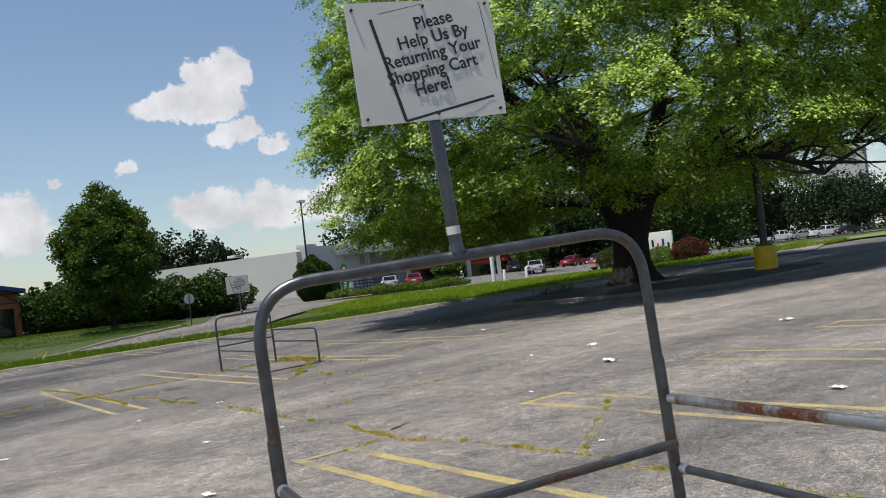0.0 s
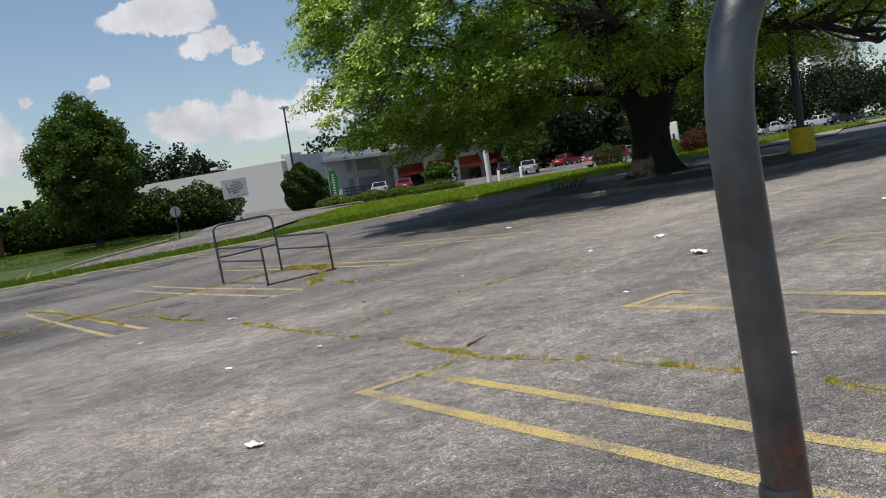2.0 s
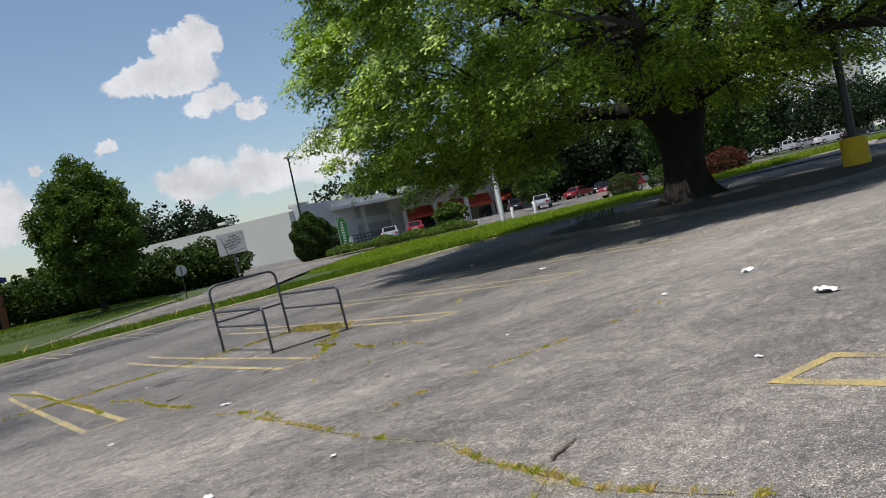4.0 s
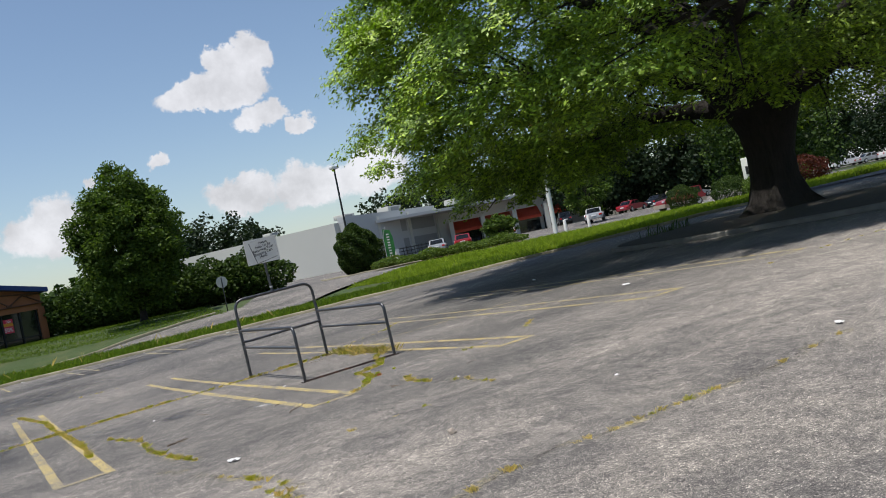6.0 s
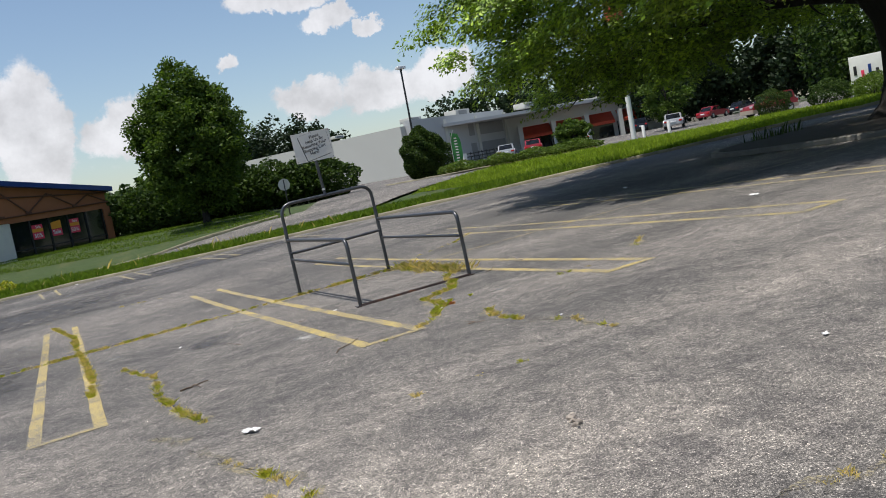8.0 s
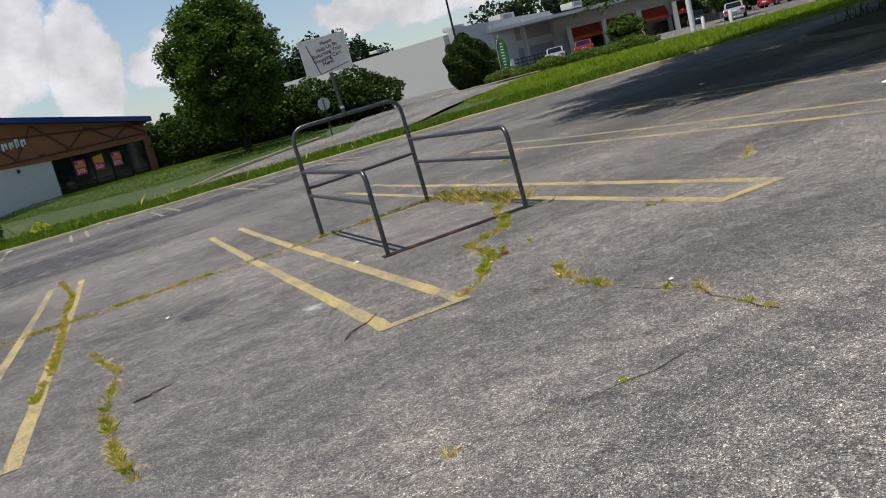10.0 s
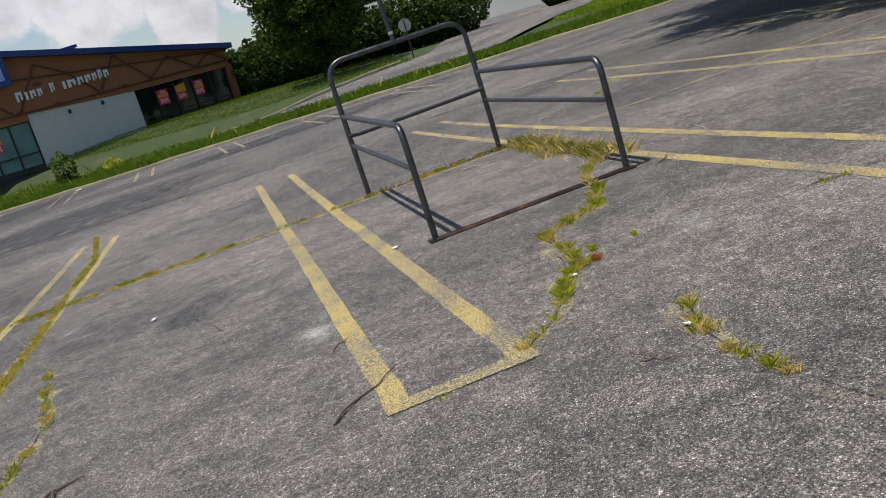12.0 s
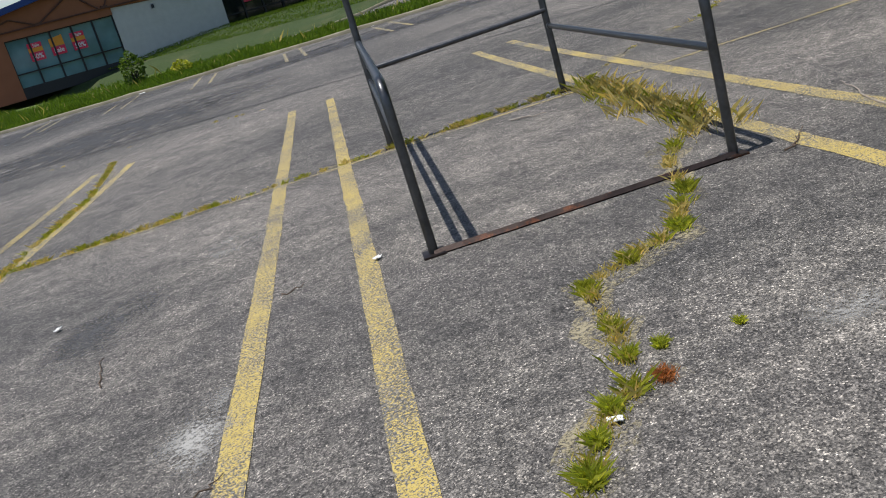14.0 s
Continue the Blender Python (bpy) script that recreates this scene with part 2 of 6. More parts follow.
def leaf_mat(name, colour, var=0.35, trans=0.35, gloss=0.12):
    """Leaves: each one its own shade, and light shines through them."""
    m, N, L, b = nodes_of(name)
    g = N.new("ShaderNodeNewGeometry")
    a = tuple(c * (1 - var) for c in colour)
    z = tuple(c * (1 + var) for c in colour)
    r = ramp_of(N, L, g.outputs["Random Per Island"], [(0.0, a), (0.6, colour), (1.0, (z[0] * 1.15, z[1], z[2] * 0.8))])
    L.new(r.outputs[0], b.inputs["Base Color"])
    b.inputs["Roughness"].default_value = 0.55
    b.inputs["Specular IOR Level"].default_value = gloss
    t = N.new("ShaderNodeBsdfTranslucent")
    bright = mixed(N, L, 1.0, r.outputs[0], (1.5, 1.7, 0.6), "MULTIPLY")
    L.new(bright, t.inputs["Color"])
    mx = N.new("ShaderNodeMixShader")
    mx.inputs[0].default_value = trans
    L.new(b.outputs[0], mx.inputs[1])
    L.new(t.outputs[0], mx.inputs[2])
    L.new(mx.outputs[0], N["Material Output"].inputs["Surface"])
    return m


def pipe_metal(name, base, rust=0.5):
    """Weathered galvanised pipe: streaked grey with rust blooms."""
    m, N, L, b = nodes_of(name)
    co = N.new("ShaderNodeTexCoord").outputs["Object"]
    a, f, rr = noise_tex(N, L, 14.0, 5, 0.65, src=co), noise_tex(N, L, 120.0, 3, src=co), noise_tex(N, L, 3.2, 6, 0.7, src=co)
    grey = ramp_of(N, L, a.outputs["Fac"], [(0.3, tuple(c * 0.7 for c in base)), (0.7, tuple(c * 1.25 for c in base))])
    mask = ramp_of(N, L, rr.outputs["Fac"], [(rust, (0, 0, 0)), (rust + 0.1, (1, 1, 1))])
    rusty = ramp_of(N, L, f.outputs["Fac"], [(0.3, (0.10, 0.04, 0.022)), (0.7, (0.30, 0.12, 0.06))])
    L.new(mixed(N, L, mask.outputs[0], grey.outputs[0], rusty.outputs[0]), b.inputs["Base Color"])
    b.inputs["Metallic"].default_value = 0.92
    rg = ramp_of(N, L, a.outputs["Fac"], [(0.3, (0.32,) * 3), (0.7, (0.46,) * 3)])
    L.new(rg.outputs[0], b.inputs["Roughness"])
    bumped(N, L, b, f.outputs["Fac"], 0.18, 0.002)
    return m


def grass_ground(name, a, b_, c):
    m, N, L, b = nodes_of(name)
    co = N.new("ShaderNodeTexCoord").outputs["Object"]
    f, w = noise_tex(N, L, 9.0, 6, 0.7, src=co), noise_tex(N, L, 0.5, 5, 0.6, src=co)
    r1 = ramp_of(N, L, f.outputs["Fac"], [(0.3, a), (0.7, b_)])
    dry = ramp_of(N, L, w.outputs["Fac"], [(0.5, (0, 0, 0)), (0.72, (1, 1, 1))])
    L.new(mixed(N, L, dry.outputs[0], r1.outputs[0], c), b.inputs["Base Color"])
    b.inputs["Roughness"].default_value = 0.9
    bumped(N, L, b, f.outputs["Fac"], 0.9, 0.08)
    return m


def glass_mat(name, colour, rough=0.06):
    m, N, L, b = nodes_of(name)
    w = noise_tex(N, L, 0.6, 3)
    r = ramp_of(N, L, w.outputs["Fac"], [(0.35, tuple(c * 0.8 for c in colour)), (0.65, tuple(min(1, c * 1.15) for c in colour))])
    L.new(r.outputs[0], b.inputs["Base Color"])
    b.inputs["Roughness"].default_value = rough
    b.inputs["Specular IOR Level"].default_value = 0.8
    return m


def bark_mat(name, colour):
    m, N, L, b = nodes_of(name)
    co = N.new("ShaderNodeTexCoord").outputs["Object"]
    f = noise_tex(N, L, 9.0, 7, 0.7, src=co, stretch=(1, 1, 0.22))
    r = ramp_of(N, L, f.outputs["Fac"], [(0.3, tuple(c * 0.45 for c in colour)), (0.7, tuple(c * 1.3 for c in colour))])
    L.new(r.outputs[0], b.inputs["Base Color"])
    b.inputs["Roughness"].default_value = 0.95
    bumped(N, L, b, f.outputs["Fac"], 1.0, 0.05)
    return m


M = {
    "asphalt": asphalt("asphalt_worn", 1.15, True),
    "asphalt_pale": asphalt("asphalt_pale", 1.6),
    "asphalt_dark": asphalt("asphalt_street", 0.9),
    "yellow": worn_paint("yellow_road_paint", (0.64, 0.48, 0.13), 0.385),
    "yellow_old": worn_paint("faded_yellow_road_paint", (0.57, 0.44, 0.13), 0.37),
    "white_line": worn_paint("faded_white_road_paint", (0.55, 0.53, 0.46), 0.42),
    "concrete": rough_paint("kerb_concrete", (0.25, 0.225, 0.155), 0.9, 0.4, 2.0, bump=0.5),
    "grass": grass_ground("verge_grass", (0.085, 0.135, 0.015), (0.16, 0.21, 0.03), (0.22, 0.22, 0.055)),
    "lawn": grass_ground("mown_lawn", (0.022, 0.044, 0.007), (0.046, 0.075, 0.014), (0.075, 0.085, 0.027)),
    "blade": leaf_mat("grass_blades", (0.115, 0.18, 0.02), 0.45, 0.3),
    "blade_dry": leaf_mat("dry_weed_blades", (0.52, 0.41, 0.16), 0.3, 0.3),
    "blade_weed": leaf_mat("green_weed_blades", (0.33, 0.34, 0.04), 0.4, 0.25),
    "oak_leaf": leaf_mat("oak_leaves", (0.215, 0.335, 0.035), 0.7, 0.16, 0.5),
    "maple_leaf": leaf_mat("maple_leaves", (0.066, 0.112, 0.022), 0.5, 0.25),
    "hedge_leaf": leaf_mat("hedge_leaves", (0.042, 0.074, 0.018), 0.5, 0.2),
    "wood_leaf": leaf_mat("distant_leaves", (0.018, 0.033, 0.015), 0.4, 0.12),
    "bush_leaf": leaf_mat("shrub_leaves", (0.09, 0.14, 0.03), 0.35, 0.3),
    "red_leaf": leaf_mat("barberry_leaves", (0.085, 0.028, 0.024), 0.4, 0.25),
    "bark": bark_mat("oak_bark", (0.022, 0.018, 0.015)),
    "pipe": pipe_metal("galvanised_pipe", (0.115, 0.116, 0.12), 0.56),
    "pipe_dark": pipe_metal("dark_grey_pipe", (0.10, 0.102, 0.107), 0.7),
    "pipe_rusty": pipe_metal("rust_bloomed_pipe", (0.36, 0.36, 0.34), 0.48),
    "zinc": pipe_metal("bare_zinc", (0.5, 0.51, 0.52), 0.75),
    "rust": pipe_metal("rusty_steel", (0.06, 0.045, 0.04), 0.58),
    "sign_white": rough_paint("weathered_sign_face", (0.64, 0.62, 0.57), 0.55, 0.06, 4.0, bump=0.05),
    "ink": rough_paint("black_ink", (0.02, 0.02, 0.022), 0.5, 0.2),
    "stop_back": rough_paint("bare_aluminium_sign_back", (0.45, 0.46, 0.46), 0.45, 0.08, metallic=0.4),
    "stucco": rough_paint("orange_stucco", (0.32, 0.125, 0.058), 0.9, 0.12, 1.2, bump=0.3),
    "white_brick": rough_paint("painted_white_brick", (0.62, 0.61, 0.56), 0.85, 0.08, 2.5, bump=0.5, fine=14.0),
    "blue": rough_paint("blue_metal_fascia", (0.012, 0.045, 0.20), 0.4, 0.1, spec=0.5),
    "teal_glass": glass_mat("tinted_shop_glass", (0.13, 0.26, 0.28)),
    "dark_glass": glass_mat("dark_shop_glass", (0.012, 0.016, 0.016)),
    "frame_dark": rough_paint("dark_window_frame", (0.02, 0.022, 0.024), 0.5, 0.1),
    "steel_brown": rough_paint("rust_brown_steel", (0.11, 0.045, 0.025), 0.7, 0.2),
    "letter": rough_paint("white_letter", (0.8, 0.8, 0.78), 0.5, 0.04),
    "poster_red": rough_paint("red_poster", (0.75, 0.04, 0.1), 0.5, 0.06),
    "poster_orange": rough_paint("orange_poster", (0.8, 0.33, 0.03), 0.5, 0.06),
    "wall_grey": rough_paint("pale_grey_wall", (0.50, 0.50, 0.46), 0.9, 0.06, 0.15, bump=0.2),
    "wall_dim": rough_paint("mid_grey_wall", (0.42, 0.43, 0.43), 0.9, 0.08, 0.2, bump=0.2),
    "wall_band": rough_paint("dark_grey_band", (0.25, 0.26, 0.26), 0.9, 0.08, 0.2),
    "awning": rough_paint("red_awning", (0.72, 0.12, 0.06), 0.8, 0.12),
    "lamp_black": rough_paint("black_lamp_post", (0.014, 0.015, 0.015), 0.45, 0.2),
    "lamp_white": rough_paint("white_lamp_head", (0.7, 0.7, 0.7), 0.5, 0.05),
    "post_white": rough_paint("white_post", (0.7, 0.7, 0.66), 0.7, 0.08),
    "yellow_base": rough_paint("yellow_painted_concrete", (0.62, 0.40, 0.015), 0.75, 0.15, 3.0, bump=0.3),
    "flag_green": rough_paint("green_flag_cloth", (0.05, 0.26, 0.07), 0.8, 0.08),
    "mulch": rough_paint("brown_mulch", (0.13, 0.075, 0.045), 1.0, 0.35, 6.0, bump=0.8),
    "soil": rough_paint("island_soil", (0.034, 0.028, 0.021), 1.0, 0.35, 3.0, bump=0.8),
    "tyre": rough_paint("tyre_rubber", (0.02, 0.02, 0.02), 0.85, 0.15),
    "rim": rough_paint("alloy_rim", (0.5, 0.5, 0.5), 0.35, 0.05, metallic=0.7),
    "car_glass": glass_mat("car_glass", (0.015, 0.018, 0.02), 0.05),
    "car_red": rough_paint("dark_red_car_paint", (0.26, 0.012, 0.02), 0.3, 0.05, spec=0.6, bump=0.0),
    "car_tan": rough_paint("beige_car_cladding", (0.42, 0.36, 0.28), 0.5, 0.06),
    "car_white": rough_paint("white_car_paint", (0.72, 0.72, 0.72), 0.3, 0.04, spec=0.6, bump=0.0),
    "car_silver": rough_paint("silver_car_paint", (0.38, 0.39, 0.40), 0.3, 0.05, metallic=0.3, bump=0.0),
    "car_black": rough_paint("black_car_paint", (0.015, 0.016, 0.02), 0.25, 0.05, bump=0.0),
    "tail": rough_paint("red_lamp_lens", (0.45, 0.01, 0.01), 0.25, 0.05),
    "head": rough_paint("clear_lamp_lens", (0.65, 0.66, 0.66), 0.2, 0.05),
    "paper": rough_paint("white_litter", (0.75, 0.75, 0.73), 0.8, 0.08),
    "twig": bark_mat("dry_twig", (0.17, 0.12, 0.085)),
    "twig_pale": bark_mat("pale_twig", (0.42, 0.36, 0.30)),
    "tar": rough_paint("tar_seam", (0.016, 0.016, 0.017), 0.7, 0.25, 2.0),
}


# ---- mesh helpers ----
def finish(name, bm, mat, smooth=True):
    me = bpy.data.meshes.new(name)
    bmesh.ops.recalc_face_normals(bm, faces=bm.faces)
    bm.to_mesh(me)
    bm.free()
    me.materials.append(mat)
    if smooth:
        me.polygons.foreach_set("use_smooth", [True] * len(me.polygons))
        me.set_sharp_from_angle(angle=radians(40))
    return me


def part(name, bm, mat, parent, label=""):
    ob = new(name, finish(name, bm, mat))
    ob.parent = parent
    return tagged(ob, label)


def thing(name, x, y, z, label, category, group="", rz=0, kind=""):
    ob = new(name)
    ob.matrix_world = pose(x, y, z, 0, 0, rz)
    return tagged(ob, label, category, group, kind)


def solo(name, bm, mat, label, category="", kind="", group=""):
    return tagged(new(name, finish(name, bm, mat)), label, category, group, kind)


def box(bm, c, s, rz=0.0, bevel=0.0, taper=1.0):
    r = bmesh.ops.create_cube(bm, size=1.0)
    vs = r["verts"]
    for v in vs:
        k = taper if v.co.z > 0 else 1.0
        v.co = Vector((v.co.x * s[0] * k, v.co.y * s[1] * k, v.co.z * s[2]))
    if bevel > 0:
        es = list({e for v in vs for e in v.link_edges})
        r2 = bmesh.ops.bevel(bm, geom=es, offset=bevel, segments=2, affect="EDGES", profile=0.6)
        vs = list({v for f in r2["faces"] for v in f.verts} | {v for v in vs if v.is_valid})
    m = Matrix.Translation(c) @ Matrix.Rotation(radians(rz), 4, "Z")
    for v in vs:
        v.co = m @ v.co
    return bm


def tube(bm, pts, radius, seg=12, radii=None, cap=True):
    """A round bar along pts."""
    pts = [Vector(p) for p in pts]
    n = len(pts)
    rings, side = [], None
    for i, p in enumerate(pts):
        d = (pts[min(i + 1, n - 1)] - pts[max(i - 1, 0)]).normalized()
        if side is None:
            side = d.cross(Vector((0, 0, 1)) if abs(d.z) < 0.9 else Vector((1, 0, 0))).normalized()
        side = (side - d * side.dot(d)).normalized()
        up = d.cross(side)
        r = radii[i] if radii else radius
        rings.append([bm.verts.new(p + (side * math.cos(k * math.tau / seg) + up * math.sin(k * math.tau / seg)) * r) for k in range(seg)])
    for a, b in zip(rings, rings[1:]):
        for k in range(seg):
            bm.faces.new((a[k], a[(k + 1) % seg], b[(k + 1) % seg], b[k]))
    if cap:
        bm.faces.new(rings[0][::-1])
        bm.faces.new(rings[-1])
    return bm


def rounded(pts, radius, steps=7):
    """The polyline pts with its inner corners rounded."""
    pts = [Vector(p) for p in pts]
    out = [pts[0]]
    for a, b, c in zip(pts, pts[1:], pts[2:]):
        u, v = (a - b).normalized(), (c - b).normalized()
        p, q = b + u * radius, b + v * radius
        for k in range(steps + 1):
            t = k / steps
            out.append(p * (1 - t) ** 2 + b * 2 * t * (1 - t) + q * t * t)
    out.append(pts[-1])
    return out


def raw_mesh(name, verts, faces, mat, smooth=False):
    """A mesh from number arrays; all faces have the same count of corners."""
    verts, faces = np.asarray(verts, np.float32), np.asarray(faces, np.int32)
    me = bpy.data.meshes.new(name)
    me.vertices.add(len(verts))
    me.vertices.foreach_set("co", verts.ravel())
    k = faces.shape[1]
    me.loops.add(faces.size)
    me.loops.foreach_set("vertex_index", faces.ravel())
    me.polygons.add(len(faces))
    me.polygons.foreach_set("loop_start", np.arange(0, faces.size, k, dtype=np.int32))
    if smooth:
        me.polygons.foreach_set("use_smooth", np.ones(len(faces), bool))
    me.update(calc_edges=True)
    me.materials.append(mat)
    return me


def land(name, xs, ys, mat, keep=None, lift=0.0):
    """A piece of ground over the grid xs, ys that follows the lie of the land."""
    xs, ys = np.asarray(xs, float), np.asarray(ys, float)
    X, Y = np.meshgrid(xs, ys)
    Z = ground_z(X, Y) + lift
    v = np.stack([X, Y, Z], -1).reshape(-1, 3)
    i = np.arange(len(xs) * len(ys)).reshape(len(ys), len(xs))
    f = np.stack([i[:-1, :-1], i[:-1, 1:], i[1:, 1:], i[1:, :-1]], -1).reshape(-1, 4)
    return raw_mesh(name, v, f, mat, True)


def ribbon(name, pts, half, mat, lift, step=0.5, wobble=0.0, seed=1, ragged=0.0):
    """A flat strip on the ground along the line pts (x, y)."""
    rng = np.random.default_rng(seed)
    line = []
    for (x0, y0), (x1, y1) in zip(pts, pts[1:]):
        n = max(1, int(math.hypot(x1 - x0, y1 - y0) / step))
        line += [(x0 + (x1 - x0) * k / n, y0 + (y1 - y0) * k / n) for k in range(n)]
    line.append(pts[-1])
    p = np.array(line, float)
    d = np.gradient(p, axis=0)
    d /= np.linalg.norm(d, axis=1)[:, None]
    nrm = np.stack([-d[:, 1], d[:, 0]], -1)
    if wobble:
        p = p + nrm * rng.normal(0, wobble, (len(p), 1))
    w = half * (1 + rng.uniform(-ragged, ragged, (len(p), 1)))
    a, b = p + nrm * w, p - nrm * w
    xy = np.concatenate([a, b])
    v = np.c_[xy, ground_z(xy[:, 0], xy[:, 1]) + lift]
    n = len(p)
    i = np.arange(n - 1)
    return raw_mesh(name, v, np.stack([i, i + 1, i + 1 + n, i + n], -1), mat)


def wide_strip(name, pts, half, mat, lift, step=2.0, across=10):
    """A broad strip of ground along the line pts (x, y), that follows the land."""
    line = []
    for (x0, y0), (x1, y1) in zip(pts, pts[1:]):
        n = max(1, int(math.hypot(x1 - x0, y1 - y0) / step))
        line += [(x0 + (x1 - x0) * k / n, y0 + (y1 - y0) * k / n) for k in range(n)]
    p = np.array(line + [pts[-1]], float)
    for k in range(6):
        p[1:-1] = (p[:-2] + p[1:-1] * 2 + p[2:]) / 4
    d = np.gradient(p, axis=0)
    d /= np.linalg.norm(d, axis=1)[:, None]
    nrm = np.stack([-d[:, 1], d[:, 0]], -1)
    o = np.linspace(-half, half, across + 1)
    q = p[:, None, :] + nrm[:, None, :] * o[None, :, None]
    z = ground_z(q[..., 0], q[..., 1]) + lift
    v = np.concatenate([q, z[..., None]], -1).reshape(-1, 3)
    i = np.arange(len(p) * (across + 1)).reshape(len(p), across + 1)
    f = np.stack([i[:-1, :-1], i[1:, :-1], i[1:, 1:], i[:-1, 1:]], -1).reshape(-1, 4)
    return raw_mesh(name, v, f, mat, True)


def blades(centres, heights, rng, width=0.012, lean=0.5, per=1):
    """Grass: narrow bent blades that stand at the centres (x, y, z). Returns vertices and triangles."""
    c = np.repeat(np.asarray(centres, float), per, axis=0)
    h = np.repeat(np.asarray(heights, float), per) * rng.uniform(0.5, 1.15, len(c))
    a, b = rng.uniform(0, math.tau, len(c)), rng.uniform(0, math.tau, len(c))
    s = np.stack([np.cos(a), np.sin(a), 0 * a], -1) * (width * (0.6 + 0.8 * rng.random(len(c))))[:, None]
    o = np.stack([np.cos(b), np.sin(b), 0 * b], -1) * (h * lean * rng.random(len(c)))[:, None]
    up = np.zeros_like(c)
    up[:, 2] = h
    v = np.stack([c - s, c + s, c + o * 0.35 + up * 0.6 + s * 0.7, c + o + up], 1)
    i = np.arange(len(c))[:, None] * 4
    f = np.concatenate([i + np.array([[0, 1, 2]]), i + np.array([[0, 2, 3]])])
    return v.reshape(-1, 3), f


def facing_leaves(centres, normals, rng, length, width):
    """Leaves whose faces look along the normals given. Returns vertices and triangles."""
    c, m = np.asarray(centres, float), np.asarray(normals, float)
    m = m / np.linalg.norm(m, axis=1)[:, None]
    d = np.cross(m, rng.normal(0, 1, m.shape))
    d /= np.linalg.norm(d, axis=1)[:, None]
    s = np.cross(m, d)
    k = rng.uniform(0.65, 1.3, len(c))[:, None]
    v = np.stack([c - d * length * 0.5 * k, c + s * width * 0.5 * k, c + d * length * 0.5 * k, c - s * width * 0.5 * k], 1)
    i = np.arange(len(c))[:, None] * 4
    f = np.concatenate([i + np.array([[0, 1, 2]]), i + np.array([[0, 2, 3]])])
    return v.reshape(-1, 3), f


def leaves(centres, rng, length=0.12, width=0.05, droop=0.3):
    """Leaves: bent diamonds at the centres, lying every way. Returns vertices and triangles."""
    c = np.asarray(centres, float)
    n = len(c)
    d = rng.normal(0, 1, (n, 3))
    d[:, 2] = d[:, 2] * 0.6 - droop
    d /= np.linalg.norm(d, axis=1)[:, None]
    r = rng.normal(0, 1, (n, 3))
    s = np.cross(d, r)
    s /= np.linalg.norm(s, axis=1)[:, None]
    k = rng.uniform(0.65, 1.3, n)[:, None]
    v = np.stack([c - d * length * 0.5 * k, c + s * width * 0.5 * k, c + d * length * 0.5 * k, c - s * width * 0.5 * k], 1)
    i = np.arange(n)[:, None] * 4
    f = np.concatenate([i + np.array([[0, 1, 2]]), i + np.array([[0, 2, 3]])])
    return v.reshape(-1, 3), f


# ---- ground, lot, street ----
def land_s(name, xs, ss, mat, lift=0.0):
    """A piece of ground whose rows run along the far kerb; ss counts metres beyond the kerb."""
    xs, ss = np.asarray(xs, float), np.asarray(ss, float)
    X, S = np.meshgrid(xs, ss)
    Y = 43.0 - 0.42 * X + 1.0846 * S
    v = np.stack([X, Y, ground_z(X, Y) + lift], -1).reshape(-1, 3)
    i = np.arange(X.size).reshape(X.shape)
    f = np.stack([i[:-1, :-1], i[:-1, 1:], i[1:, 1:], i[1:, :-1]], -1).reshape(-1, 4)
    return raw_mesh(name, v, f, mat, True)


def steps(*runs):
    """Numbers from run to run: (start, end, step) each."""
    out = []
    for a, b, d in runs:
        out += list(np.arange(a, b, d))
    return out + [runs[-1][1]]


GX = steps((-2400, -200, 200), (-200, -80, 20), (-80, 90, 2), (90, 200, 10), (200, 2400, 200))
GS = steps((-2400, -200, 200), (-200, -60, 10), (-60, 30, 1), (30, 150, 5), (150, 300, 25), (300, 2400, 150))
tagged(new("ground", land_s("ground", GX, GS, M["lawn"], -0.09)), "patchy mown grass on gently rising ground", "ground", "", "structure")
LX, LS = steps((-80, 78, 1.0)), steps((-75, -3, 1.0), (-3, KERB_S, 0.7))
tagged(new("pavement", land_s("pavement", LX, LS, M["asphalt"])), "old cracked grey asphalt of an empty parking lot", "parking lot", "", "structure")
STREET = [(-75, 86), (-30, 70.5), (-6, 60.5), (6, 55.8), (16, 56.5), (30, 60), (52, 60), (70, 57)]
tagged(new("road", wide_strip("road", STREET, 3.0, M["asphalt_dark"], 0.05)), "grey asphalt street behind the grass verge", "road", "", "structure")
tagged(new("far_lot", land_s("far_lot", steps((21, 92, 2)), steps((31, 95, 1)), M["asphalt_dark"], -0.03)), "dark asphalt forecourt of the long store", "parking lot", "", "structure")
tagged(new("driveway", wide_strip("driveway", [(32.5, 24.5), (44, 31.5), (66, 43)], 3.3, M["asphalt_pale"], 0.05)), "pale concrete driveway into the lot", "driveway", "", "structure")
tagged(new("side_drive", wide_strip("side_drive", [(19.5, 57), (24, 66), (31, 80)], 4.2, M["asphalt_dark"], 0.06)), "asphalt side drive beside the hedge", "driveway", "", "structure")
tagged(new("verge", land_s("verge", steps((-80, 31, 1)), steps((KERB_S + 0.1, 3.6, 0.5)), M["grass"], 0.06)), "overgrown green grass verge along the lot", "verge", "", "structure")
tagged(new("verge_wide", land_s("verge_wide", steps((22, 40, 1)), steps((3.6, 19.0, 0.5)), M["grass"], 0.04)), "bright green grass bank beside the street", "verge", "", "structure")


